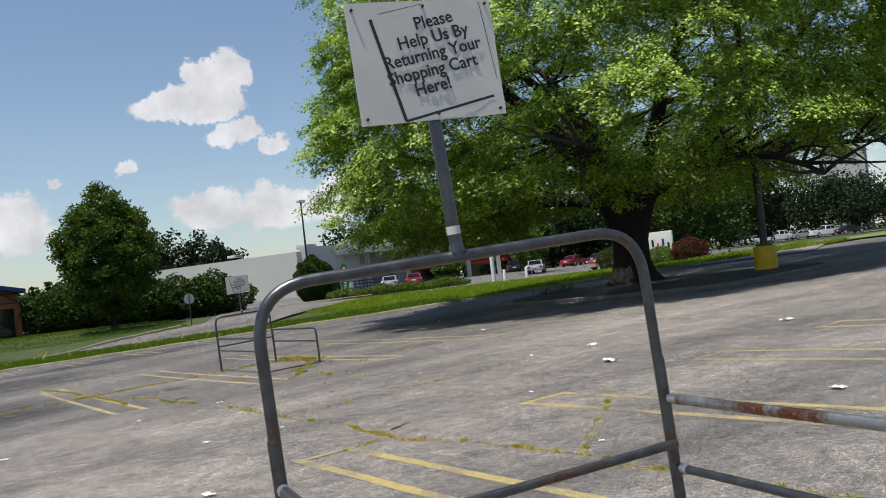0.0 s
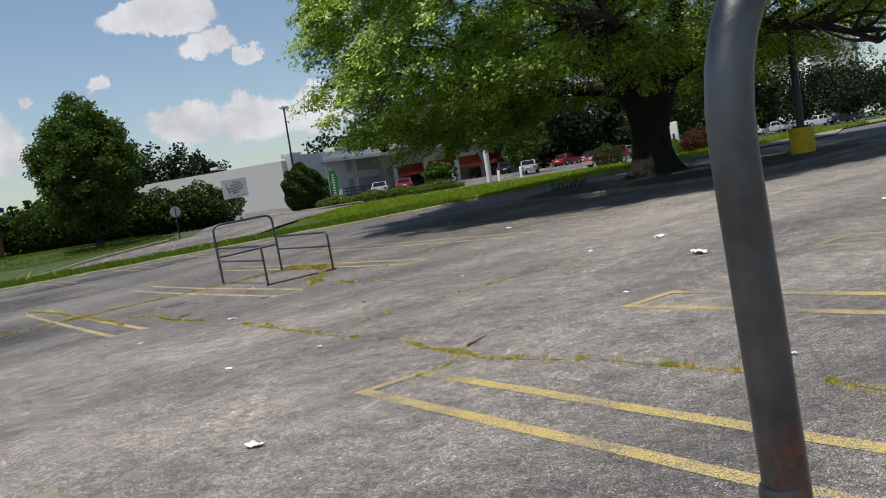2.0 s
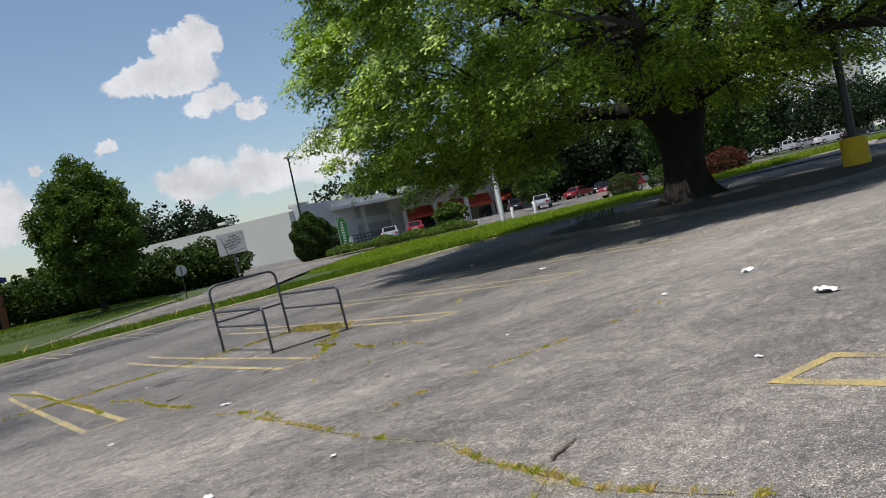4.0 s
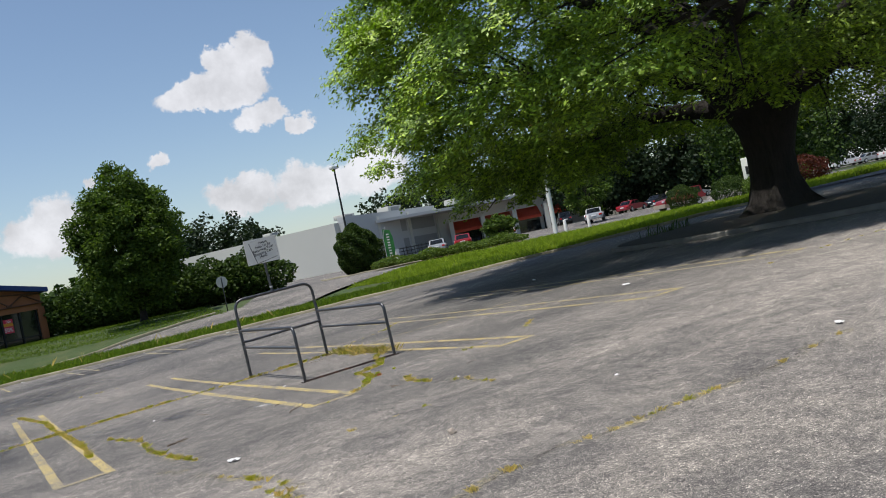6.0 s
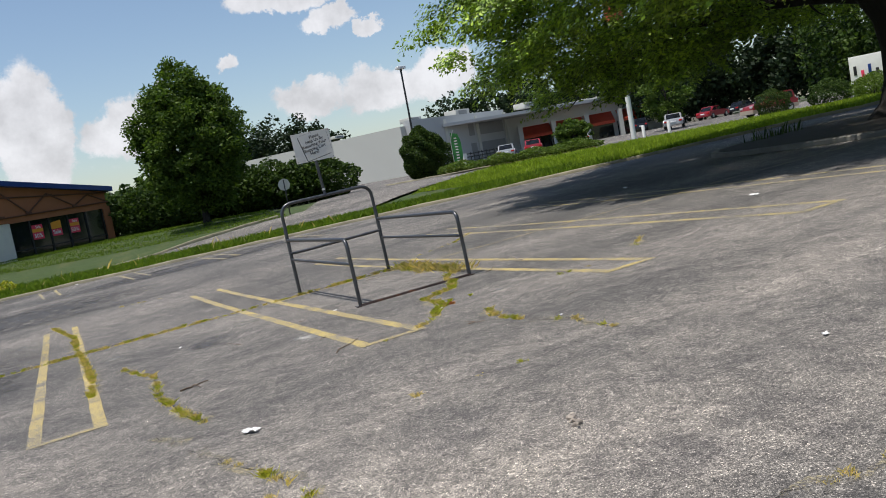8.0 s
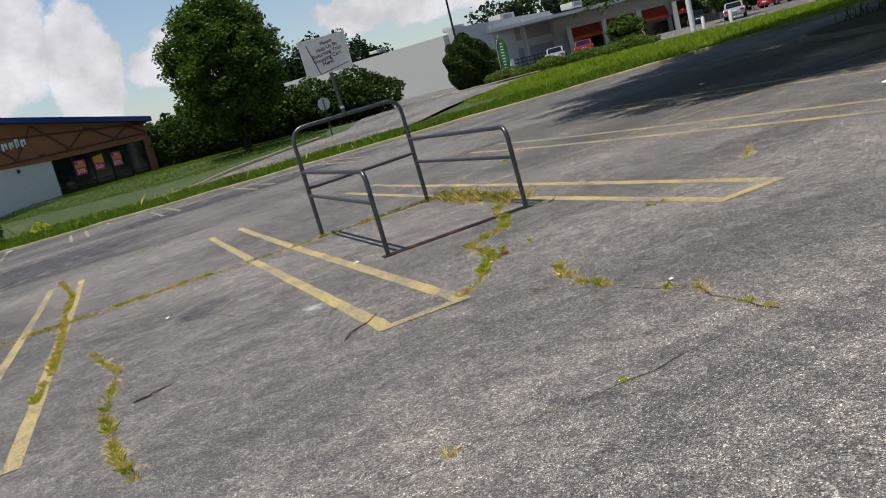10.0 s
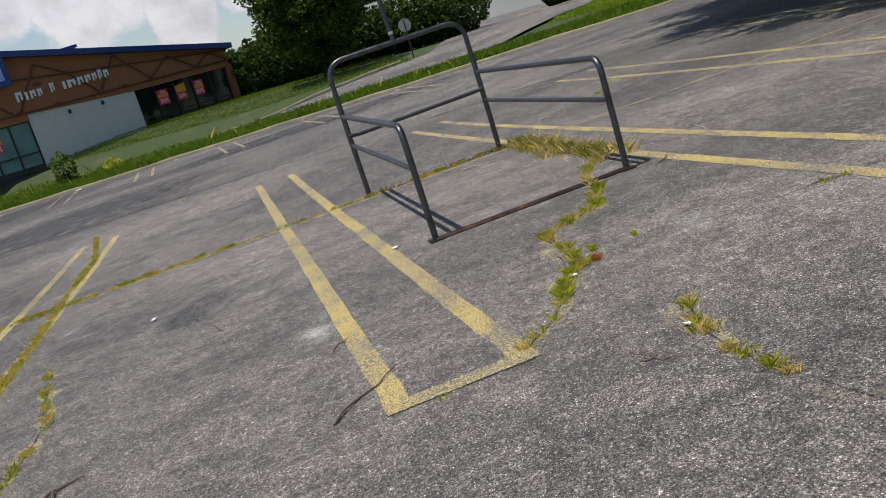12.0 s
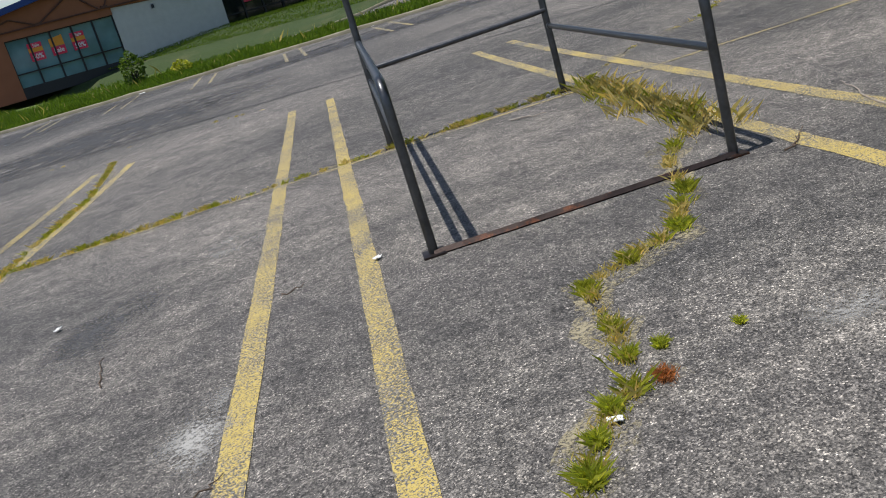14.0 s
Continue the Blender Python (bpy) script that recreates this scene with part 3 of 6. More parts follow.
def kerb_run(name, pts, width, height, mat, label, step=1.0):
    """A raised concrete edge along pts (x, y), rounded at its top."""
    line = []
    for (x0, y0), (x1, y1) in zip(pts, pts[1:]):
        n = max(1, int(math.hypot(x1 - x0, y1 - y0) / step))
        line += [(x0 + (x1 - x0) * k / n, y0 + (y1 - y0) * k / n) for k in range(n)]
    line.append(pts[-1])
    p = np.array(line, float)
    d = np.gradient(p, axis=0)
    d /= np.linalg.norm(d, axis=1)[:, None]
    nrm = np.stack([-d[:, 1], d[:, 0]], -1)
    prof = [(-0.5, -0.3), (-0.5, 0.75), (-0.36, 1.0), (0.36, 1.0), (0.5, 0.75), (0.5, -0.3)]
    rng = np.random.default_rng(5)
    bump = rng.normal(0, 0.012, len(p))
    g = ground_z(p[:, 0], p[:, 1])
    v = []
    for o, h in prof:
        q = p + nrm * (o * width)
        v.append(np.c_[q, g + h * height + (bump if h > 0 else 0)])
    v = np.stack(v, 1).reshape(-1, 3)
    k, n = len(prof), len(p)
    f = [(i * k + j, (i + 1) * k + j, (i + 1) * k + j + 1, i * k + j + 1) for i in range(n - 1) for j in range(k - 1)]
    return tagged(new(name, raw_mesh(name, v, f, mat)), label, "kerb", "", "structure")


kerb_run("kerb_lot", [(-70, kerb_y(-70)), (31, kerb_y(31))], 0.15, 0.11, M["concrete"], "weathered pale concrete kerb along the verge")
kerb_run("kerb_street", [(-30, 66.6), (-7, 57.0), (5, 52.2), (12, 52.4)], 0.14, 0.14, M["concrete"], "pale concrete kerb of the street")
kerb_run("kerb_lawn", [(-30, 74.4), (-5, 64.3), (7, 59.5), (14.5, 60.2)], 0.14, 0.14, M["concrete"], "pale concrete kerb of the lawn")
kerb_run("kerb_drive", [(31, 30.0), (32.4, 28.4), (34.5, 30.2), (48, 37)], 0.16, 0.15, M["concrete"], "curved pale kerb at the end of the verge", 0.5)


# ---- painted lines ----
ROW_SKEW = -0.027


def stall_mark(x0, x1, y0, y1, tip, mat, seed):
    """A double stall line from y0 to y1, closed by a short bar at its tip."""
    sk = lambda x, y: (x + ROW_SKEW * (y - tip), y)
    ob = thing("stall_marking", 0, 0, 0, "worn yellow double parking line painted on asphalt", "road marking", "stall markings")
    for x in (x0, x1):
        o = new("stripe", ribbon("stripe", [sk(x, y0), sk(x, y1)], 0.055, mat, 0.003, 0.25, 0.003, seed))
        o.parent = ob
    o = new("end_bar", ribbon("end_bar", [sk(x0 - 0.055, tip), sk(x1 + 0.055, tip)], 0.055, mat, 0.0045, 0.2, 0.002, seed + 1))
    o.parent = ob
    return ob


for k, (x0, x1) in enumerate([(-3.2, -2.65), (-0.5, 0.05), (2.25, 2.76), (5.06, 5.6), (7.72, 8.22), (10.35, 10.95), (13.1, 13.65)]):
    stall_mark(x0, x1, 12.56, 23.6, 12.56, M["yellow"] if k in (2, 3, 4) else M["yellow_old"], 10 + k)
for k, (x0, x1) in enumerate([(-0.3, 0.3), (2.55, 3.07), (5.29, 5.84), (8.0, 8.6), (10.5, 11.05), (13.2, 13.75), (15.9, 16.4)]):
    stall_mark(x0, x1, 3.72, -7.6, 3.72, M["yellow"] if k in (1, 2) else M["yellow_old"], 40 + k)
tagged(new("row_line", ribbon("row_line", [(-8, 18.35), (2.5, 18.35), (12.5, 18.2), (26, 17.9)], 0.026, M["yellow_old"], 0.004, 0.3, 0.004, 3)), "faded yellow line along the middle of a stall row", "road marking", "", "structure")
for k, x in enumerate((-12, -9.3, -6.6, -3.9, -1.2, 1.5, 4.2, 6.9, 9.6)):
    ob = thing("stall_marking", 0, 0, 0, "nearly worn-off yellow stall line by the kerb", "road marking", "stall markings by the verge")
    for dx in (0, 0.5):
        o = new("stripe", ribbon("stripe", [(x + dx, kerb_y(x) - 4.6), (x + dx - 0.3, kerb_y(x) - 0.7)], 0.045, M["yellow_old"], 0.006, 0.3, 0.004, 70 + k))
        o.parent = ob


# ---- cart corrals ----
def corral(name, x, y, rz, lift, w, depth, label, sign_z, sign_w, sign_h, dark, skew=0.0, R=0.03, off=0.0, lean=-0.025, tilt=0.0):
    """A pipe cart corral: a tall hoop at the back with a sign on a post, a low hooped rail on each side."""
    g0 = gz(x, y)
    ob = thing(name, x, y, g0, label, "cart corral", "cart corrals", rz)
    ob.matrix_world = pose(x, y, g0, 0, 0, rz) @ Matrix.Rotation(radians(-tilt), 4, "Y")
    m = Matrix.Rotation(radians(rz), 3, "Z")

    def floor_at(u, v):
        q = m @ Vector((u, v, 0))
        return gz(x + q.x, y + q.y) - g0 - u * math.sin(radians(tilt))

    pd = M["pipe_dark"] if dark else M["pipe"]
    pm = pd
    h, top, low, cross = 1.42 + lift, 0.87 + lift * 0.5, 0.56 + lift * 0.68, 0.66 + lift * 0.55
    a, b = -w / 2, w / 2
    bm = bmesh.new()
    tube(bm, rounded([(a, 0, floor_at(a, 0) - 0.02), (a + 0.005, 0, h), (b - 0.005, 0, h + 0.01), (b, 0, floor_at(b, 0) - 0.02)], 0.2, 10), R, 16)
    part("hoop", bm, pd, ob, "tall bent pipe hoop with rust at its bends")
    bm = bmesh.new()
    tube(bm, [(a, -0.03, cross), (a + 0.12, -0.03, cross - 0.005), (b - 0.12, -0.03, cross + 0.02), (b, -0.03, cross + 0.025)], R * 0.85, 12, [0.018, R * 0.85, R * 0.85, 0.018])
    part("cross_bar", bm, pd, ob)
    for sx in (a, b):
        bm = bmesh.new()
        ex = sx + skew * depth
        f1 = floor_at(ex, -depth)
        tube(bm, rounded([(sx, -0.035, top), (ex, -depth, top + f1 * 0.5), (ex, -depth, f1 - 0.02)], 0.13, 8), R * 0.92, 14)
        part("side_rail", bm, pm if dark or sx < 0 else M["pipe_rusty"], ob, "" if dark or sx < 0 else "pale pipe rail with orange rust")
        bm = bmesh.new()
        tube(bm, [(sx, -0.03, low), (sx + skew * 0.1, -0.1, low), (ex - skew * 0.1, -depth + 0.1, low + f1 * 0.5), (ex - skew * 0.02, -depth + 0.02, low + f1 * 0.5)], R * 0.72, 12, [0.014, R * 0.78, R * 0.78, 0.014])
        part("lower_rail", bm, pm, ob)
        for u, v, zz in ((sx, 0.0, floor_at(sx, 0)), (ex, -depth, f1)):
            bm = bmesh.new()
            box(bm, (u, v, zz + 0.006), (0.11, 0.11, 0.012), 0, 0.003)
            part("foot_plate", bm, M["rust"], ob)
    for sx in (a, b):
        bm = bmesh.new()
        g1 = floor_at(sx, 0)
        tube(bm, [(sx, 0, g1 + 0.03), (sx, 0, top + 0.15), (sx, 0, top + 0.155), (sx, 0, top + 0.16)], 1, 16, [R * 1.07, R * 1.07, R * 1.05, R * 0.98])
        part("leg_sleeve", bm, pd, ob, "dented lower sleeve of the leg")
        for zz in (top, low):
            bm = bmesh.new()
            tube(bm, [(sx, -0.033, zz), (sx + skew * 0.02, -0.05, zz), (sx + skew * 0.05, -0.085, zz)], 1, 12, [R * 0.6, R * 1.02, R * 0.94])
            part("welded_joint", bm, pd if dark else M["zinc"], ob)
    bm = bmesh.new()
    tube(bm, [(a + skew * depth, -depth - 0.02, floor_at(a + skew * depth, -depth) + 0.008), (b + skew * depth, -depth - 0.02, floor_at(b + skew * depth, -depth) + 0.008)], 0.02, 4)
    part("threshold_bar", bm, M["rust"], ob, "flat rusty steel strip across the mouth")
    # post and sign
    bm = bmesh.new()
    tube(bm, [(off, 0, h), (off + lean * 0.5, 0, h + 0.3), (off + lean, 0, sign_z + sign_h * 0.7)], 0.024, 14)
    post = part("sign_post", bm, pm, ob)
    bm = bmesh.new()
    tube(bm, [(off, 0, h + 0.018), (off, 0, h + 0.05)], 0.034, 14, [0.031, 0.026])
    part("weld_collar", bm, pm, post)
    bm = bmesh.new()
    tube(bm, [(off + lean * 0.16, 0, h + 0.085), (off + lean * 0.2, 0, h + 0.115)], 0.0262, 14)
    part("tape_band", bm, M["sign_white"], post, "pale strip of tape")
    bm = bmesh.new()
    n = 12
    grid = [[bm.verts.new((-sign_w / 2 + sign_w * i / n, -0.034 + 0.0012 * math.sin(i * 0.9 + j), sign_h * j / 8)) for i in range(n + 1)] for j in range(9)]
    for j in range(8):
        for i in range(n):
            bm.faces.new((grid[j][i], grid[j][i + 1], grid[j + 1][i + 1], grid[j + 1][i]))
    r = bmesh.ops.extrude_face_region(bm, geom=bm.faces[:])
    for v in [e for e in r["geom"] if isinstance(e, bmesh.types.BMVert)]:
        v.co.y += 0.004
    board = part("sign_board", bm, M["sign_white"], ob, "dented white metal sign with black lettering")
    board.matrix_basis = pose(off + lean, 0, sign_z)
    words(board, ["Please", "Help Us By", "Returning Your", "Shopping Cart", "Here!"], (0.085 * sign_w, -0.0372, 0.785 * sign_h), 0.147 * sign_h, 0.138 * sign_h, M["ink"], "CENTER", 0.96, -9)
    for nm, p, q, wd in (("frame_line", (-0.345, 0.86), (-0.205, 0.01), 0.012), ("frame_line", (-0.205, 0.01), (0.43, 0.16), 0.009), ("frame_line", (-0.29, 0.90), (0.02, 0.97), 0.002), ("frame_line", (0.42, 0.97), (0.47, 0.30), 0.002)):
        bm = bmesh.new()
        p, q = Vector((p[0] * sign_w, 0, p[1] * sign_h)), Vector((q[0] * sign_w, 0, q[1] * sign_h))
        d = (q - p).normalized()
        s = Vector((-d.z, 0, d.x)) * wd * 0.5
        vs = [bm.verts.new(Vector((0, -0.0365, 0)) + e) for e in (p + s, q + s, q - s, p - s)]
        bm.faces.new(vs)
        part(nm, bm, M["ink"], board)
    for u, v in ((-0.46, 0.94), (0.46, 0.95), (-0.46, 0.05), (0.46, 0.05), (0.02, 0.95), (0.02, 0.05)):
        bm = bmesh.new()
        tube(bm, [(u * sign_w, -0.033, v * sign_h), (u * sign_w, -0.044, v * sign_h)], 0.005, 8)
        part("bolt", bm, M["rust"], board)
    return ob


def words(parent, lines, at, size, pitch, mat, align="CENTER", width=0.93, tilt=0.0):
    """Flat lettering in the plane that faces -y."""
    for k, line in enumerate(lines):
        cu = bpy.data.curves.new("lettering", "FONT")
        cu.body, cu.size, cu.align_x, cu.extrude, cu.resolution_u = line, size, align, 0.0006, 3
        cu.offset = size * 0.014
        tmp = bpy.data.objects.new("lettering", cu)
        scene.collection.objects.link(tmp)
        dg = bpy.context.evaluated_depsgraph_get()
        me = bpy.data.meshes.new_from_object(tmp.evaluated_get(dg))
        bpy.data.objects.remove(tmp)
        me.materials.clear()
        me.materials.append(mat)
        ob = new("lettering", me)
        ob.parent = parent
        ob.matrix_basis = Matrix.Translation((at[0] - math.sin(radians(tilt)) * -k * pitch, at[1], at[2] - k * pitch)) @ Matrix.Rotation(radians(tilt), 4, "Y") @ Matrix.Rotation(radians(90), 4, "X") @ Matrix.Diagonal((width, 1, 1, 1))


corral("cart_corral", 1.31, -1.949, -9.66, 0.222, 1.508, 3.1, "weathered galvanised pipe cart corral with a dented white sign", 2.14, 0.552, 0.432, False, 0.041, 0.0212, -0.0085, -0.0135, 2.6)
corral("cart_corral", 6.6, 18.45, 0.0, 0.0, 1.5, 3.22, "dark grey pipe cart corral with weeds along one rail", 1.98, 0.62, 0.46, True, R=0.026, tilt=2.0)


# ---- trees and shrubs ----
def limb_path(rng, p, d, length, n, droop, jitter):
    pts, d = [Vector(p)], Vector(d).normalized()
    for k in range(n):
        d = (d + Vector(rng.normal(0, jitter, 3)) + Vector((0, 0, -droop))).normalized()
        pts.append(pts[-1] + d * (length / n))
    return pts


def cloud_points(rng, c, r, n):
    d = rng.normal(0, 1, (n, 3))
    d /= np.linalg.norm(d, axis=1)[:, None]
    return np.asarray(c) + d * np.asarray(r) * (rng.random((n, 1)) ** 0.5)


def bough(rng, reach, az, z, s, n):
    """Leaf places of one bough: a ragged fan of leafy shoots that spreads outwards and droops at its rim."""
    out, side = np.array([math.cos(az), math.sin(az), 0]), np.array([-math.sin(az), math.cos(az), 0])
    shoots = []
    for k in range(8):
        turn = rng.normal(0, 0.9)
        d = out * math.cos(turn) + side * math.sin(turn)
        m = n // 8
        t = rng.random(m)[:, None] ** 0.7
        far = rng.uniform(0.8, 1.6) * s
        q = d * t * far + rng.normal(0, 1, (m, 3)) * (0.15, 0.15, 0.11) * s * (1.15 - 0.5 * t)
        q[:, 2] += rng.normal(0, 0.13) * s + (0.15 * t[:, 0] - 0.62 * t[:, 0] ** 2) * s
        face = np.array([0, 0, 1.0]) + d * (0.3 + 0.7 * t) + rng.normal(0, 0.36, (m, 3))
        shoots.append(np.hstack([q + out * (reach - 1.2 * s) + side * rng.normal(0, 0.2 * s) + (0, 0, z), face]))
    return np.concatenate(shoots)


def big_oak():
    """A wide old oak: flared trunk, spreading limbs, a crown of drooping leafy boughs."""
    rng = np.random.default_rng(21)
    x, y = 22.2, 20.4
    z = gz(x, y) + 0.14
    ob = thing("oak_tree", x, y, z, "huge spreading oak with a dark trunk and drooping green boughs", "tree")
    bm = bmesh.new()
    hs = [(-0.2, 1.35), (0.05, 1.05), (0.35, 0.82), (0.9, 0.68), (1.6, 0.66), (2.3, 0.8), (2.9, 1.05), (3.5, 1.4), (4.1, 1.7)]
    tube(bm, [(0.02 * math.sin(3 * h), 0.03 * math.sin(2 * h), h) for h, r in hs], 1, 20, [r for h, r in hs])
    for v in bm.verts:
        a = math.atan2(v.co.y, v.co.x)
        k = 1 + (0.16 * math.sin(5 * a + 1) + 0.08 * math.sin(9 * a)) * max(0, 1 - v.co.z / 1.2)
        v.co.x *= k
        v.co.y *= k
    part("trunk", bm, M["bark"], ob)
    for k in range(14):
        a = k * math.tau / 14 + rng.uniform(-0.2, 0.2)
        el = (0.3, 0.85, 0.5, 1.5)[k % 4] + rng.uniform(-0.1, 0.1)
        bm = bmesh.new()
        pts = limb_path(rng, (0.3 * math.cos(a), 0.3 * math.sin(a), rng.uniform(2.6, 3.8)), (math.cos(a), math.sin(a), el), rng.uniform(8.5, 11.0), 10, 0.035, 0.09)
        tube(bm, pts, 1, 9, list(np.linspace(0.36, 0.05, len(pts))))
        for p in pts[3:]:
            for q in range(3):
                b = a + rng.uniform(-1.3, 1.3)
                sub = limb_path(rng, p, (math.cos(b), math.sin(b), rng.uniform(-0.2, 0.7)), rng.uniform(1.5, 3.2), 5, 0.06, 0.15)
                tube(bm, sub, 1, 5, list(np.linspace(0.07, 0.012, len(sub))))
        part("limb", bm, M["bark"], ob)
    pts = []
    # leafy boughs clothe a broad dome, with dark gaps between them; the lowest sweep down at its rim
    heights, reaches = (2.6, 3.4, 4.6, 6.5, 8.5, 10.5, 13.0, 15.0, 17.0, 18.6), (10.6, 11.5, 12.1, 12.6, 12.7, 12.4, 11.2, 9.4, 6.6, 2.4)
    for k in range(960):
        z = 18.6 - 15.6 * rng.random() ** 0.85
        az = rng.uniform(0, math.tau)
        north_west = 0.5 + 0.5 * math.cos(az - 2.45)
        if z < 4.4 - 1.3 * north_west:
            z += 2.0
        if z < 5.2 and 1.5 < az < 2.35 and rng.random() < 0.75:
            continue
        wob = 1 + 0.05 * math.sin(5 * az + 1.1 * z) + 0.04 * math.sin(9 * az - 1.7 * z)
        reach = float(np.interp(z, heights, reaches)) * wob * (0.9 + 0.02 * north_west) - abs(rng.normal(0, 0.7))
        pts.append(bough(rng, reach, az, z, rng.uniform(0.7, 1.25), 640))
    # the shaded inner storey
    for k in range(420):
        z, az = 2.7 + 10.5 * rng.random() ** 1.7, rng.uniform(0, math.tau)
        reach = float(np.interp(z, heights, reaches)) * rng.uniform(0.42, 0.82)
        pts.append(bough(rng, reach, az, z + 0.8, rng.uniform(1.0, 1.5), 330))
    # long low boughs towards the lot and the verge
    for az, z, reach in ((2.5, 2.7, 11.0), (2.75, 3.0, 10.4), (2.3, 3.1, 11.4), (2.1, 2.9, 10.6), (2.95, 3.2, 10.6), (3.2, 3.3, 10.2), (3.5, 3.4, 9.8), (3.8, 3.6, 8.8), (4.05, 3.5, 7.4), (4.3, 3.6, 7.0), (2.6, 2.6, 9.2), (2.2, 2.7, 9.0), (2.9, 2.7, 8.4), (3.9, 3.1, 5.8), (4.6, 3.9, 6.6), (2.4, 4.0, 12.3), (2.7, 4.3, 12.2), (2.0, 2.4, 11.2), (1.9, 2.3, 9.6), (2.15, 2.3, 8.2), (2.3, 2.2, 10.0), (2.45, 2.3, 8.0), (2.0, 2.4, 7.0), (2.2, 2.4, 6.2), (2.65, 2.4, 7.0), (2.5, 2.5, 5.8), (1.7, 2.6, 8.4), (1.75, 2.8, 10.6)):
        for q in range(3):
            pts.append(bough(rng, reach - 0.7 * q, az + rng.normal(0, 0.07), z + 0.35 * q + rng.normal(0, 0.15), rng.uniform(0.7, 1.0), 560))
    pts = np.concatenate(pts)
    v, f = facing_leaves(pts[:, :3], pts[:, 3:], rng, 0.13, 0.062)
    crown = new("crown", raw_mesh("crown", v, f, M["oak_leaf"]))
    crown.parent = ob
    return ob


def leafy_blob(rng, r, n, flat=1.0, shells=0.55):
    """Points spread near the skin of an uneven ellipsoid of radii r."""
    d = rng.normal(0, 1, (n, 3))
    d /= np.linalg.norm(d, axis=1)[:, None]
    lump = 1 + 0.10 * np.sin(d[:, 0] * 6 + 1) * np.sin(d[:, 1] * 5 + 2) + 0.08 * np.sin(d[:, 2] * 9 + d[:, 0] * 7)
    k = (shells + (1 - shells) * rng.random(n) ** 0.5) * lump
    return d * np.asarray(r) * k[:, None]


def tree(name, x, y, trunk_h, trunk_r, crown_c, radii, n_clumps, mat, label, seed, leaf=0.3, per=60, taper=0.0, group=""):
    rng = np.random.default_rng(seed)
    ob = thing(name, x, y, gz(x, y) - 0.05, label, "tree", group)
    bm = bmesh.new()
    tube(bm, [(0, 0, -0.1), (0, 0, 0.3), (0.05, 0, trunk_h), (0.0, 0.05, crown_c + radii[2] * 0.4)], 1, 10, [trunk_r * 1.5, trunk_r, trunk_r * 0.85, trunk_r * 0.2])
    trunk = part("trunk", bm, M["bark"], ob)
    for k in range(7):
        a = k * 2.4
        bm = bmesh.new()
        pts = limb_path(rng, (0, 0, crown_c - radii[2] * 0.6 + k * radii[2] * 0.12), (math.cos(a), math.sin(a), 0.9), radii[0] * 0.8, 5, 0.0, 0.1)
        tube(bm, pts, 1, 6, list(np.linspace(trunk_r * 0.5, 0.03, len(pts))))
        part("limb", bm, M["bark"], ob)
    c = leafy_blob(rng, radii, n_clumps, shells=0.35)
    if taper:
        k = 1 - taper * np.clip(c[:, 2] / radii[2], -0.2, 1)
        c[:, :2] *= k[:, None]
    c[:, 2] += crown_c
    s = radii[0] * 0.16
    pts = np.concatenate([cloud_points(rng, p, (s * 1.2, s * 1.2, s * 0.8), per) for p in c])
    v, f = leaves(pts, rng, leaf, leaf * 0.55, 0.2)
    o = new("crown", raw_mesh("crown", v, f, mat))
    o.parent = ob
    return ob


def shrub(name, x, y, radii, n, mat, label, seed, leaf=0.12, z=None, group="", category="shrub", tight=0.72):
    """A clipped or loose shrub: a few stems and a mass of leaves."""
    rng = np.random.default_rng(seed)
    ob = thing(name, x, y, gz(x, y) - 0.03 if z is None else z, label, category, group)
    bm = bmesh.new()
    for k in range(5):
        a = k * math.tau / 5
        tube(bm, [(0.06 * math.cos(a), 0.06 * math.sin(a), -0.1), (radii[0] * 0.3 * math.cos(a), radii[1] * 0.3 * math.sin(a), radii[2] * 0.9)], 1, 5, [0.05, 0.02])
    part("stems", bm, M["bark"], ob)
    q = leafy_blob(rng, radii, n, shells=tight)
    q[:, 2] = q[:, 2] + radii[2] * 0.98
    q = q[q[:, 2] > 0.02]
    v, f = leaves(q, rng, leaf, leaf * 0.6, 0.0)
    o = new("foliage", raw_mesh("foliage", v, f, mat))
    o.parent = ob
    return ob


big_oak()
tree("maple_tree", 11.0, 66.5, 1.2, 0.26, 5.75, (3.6, 3.6, 4.9), 760, M["maple_leaf"], "dense dark green maple on the lawn", 31, 0.25, 80, 0.06)


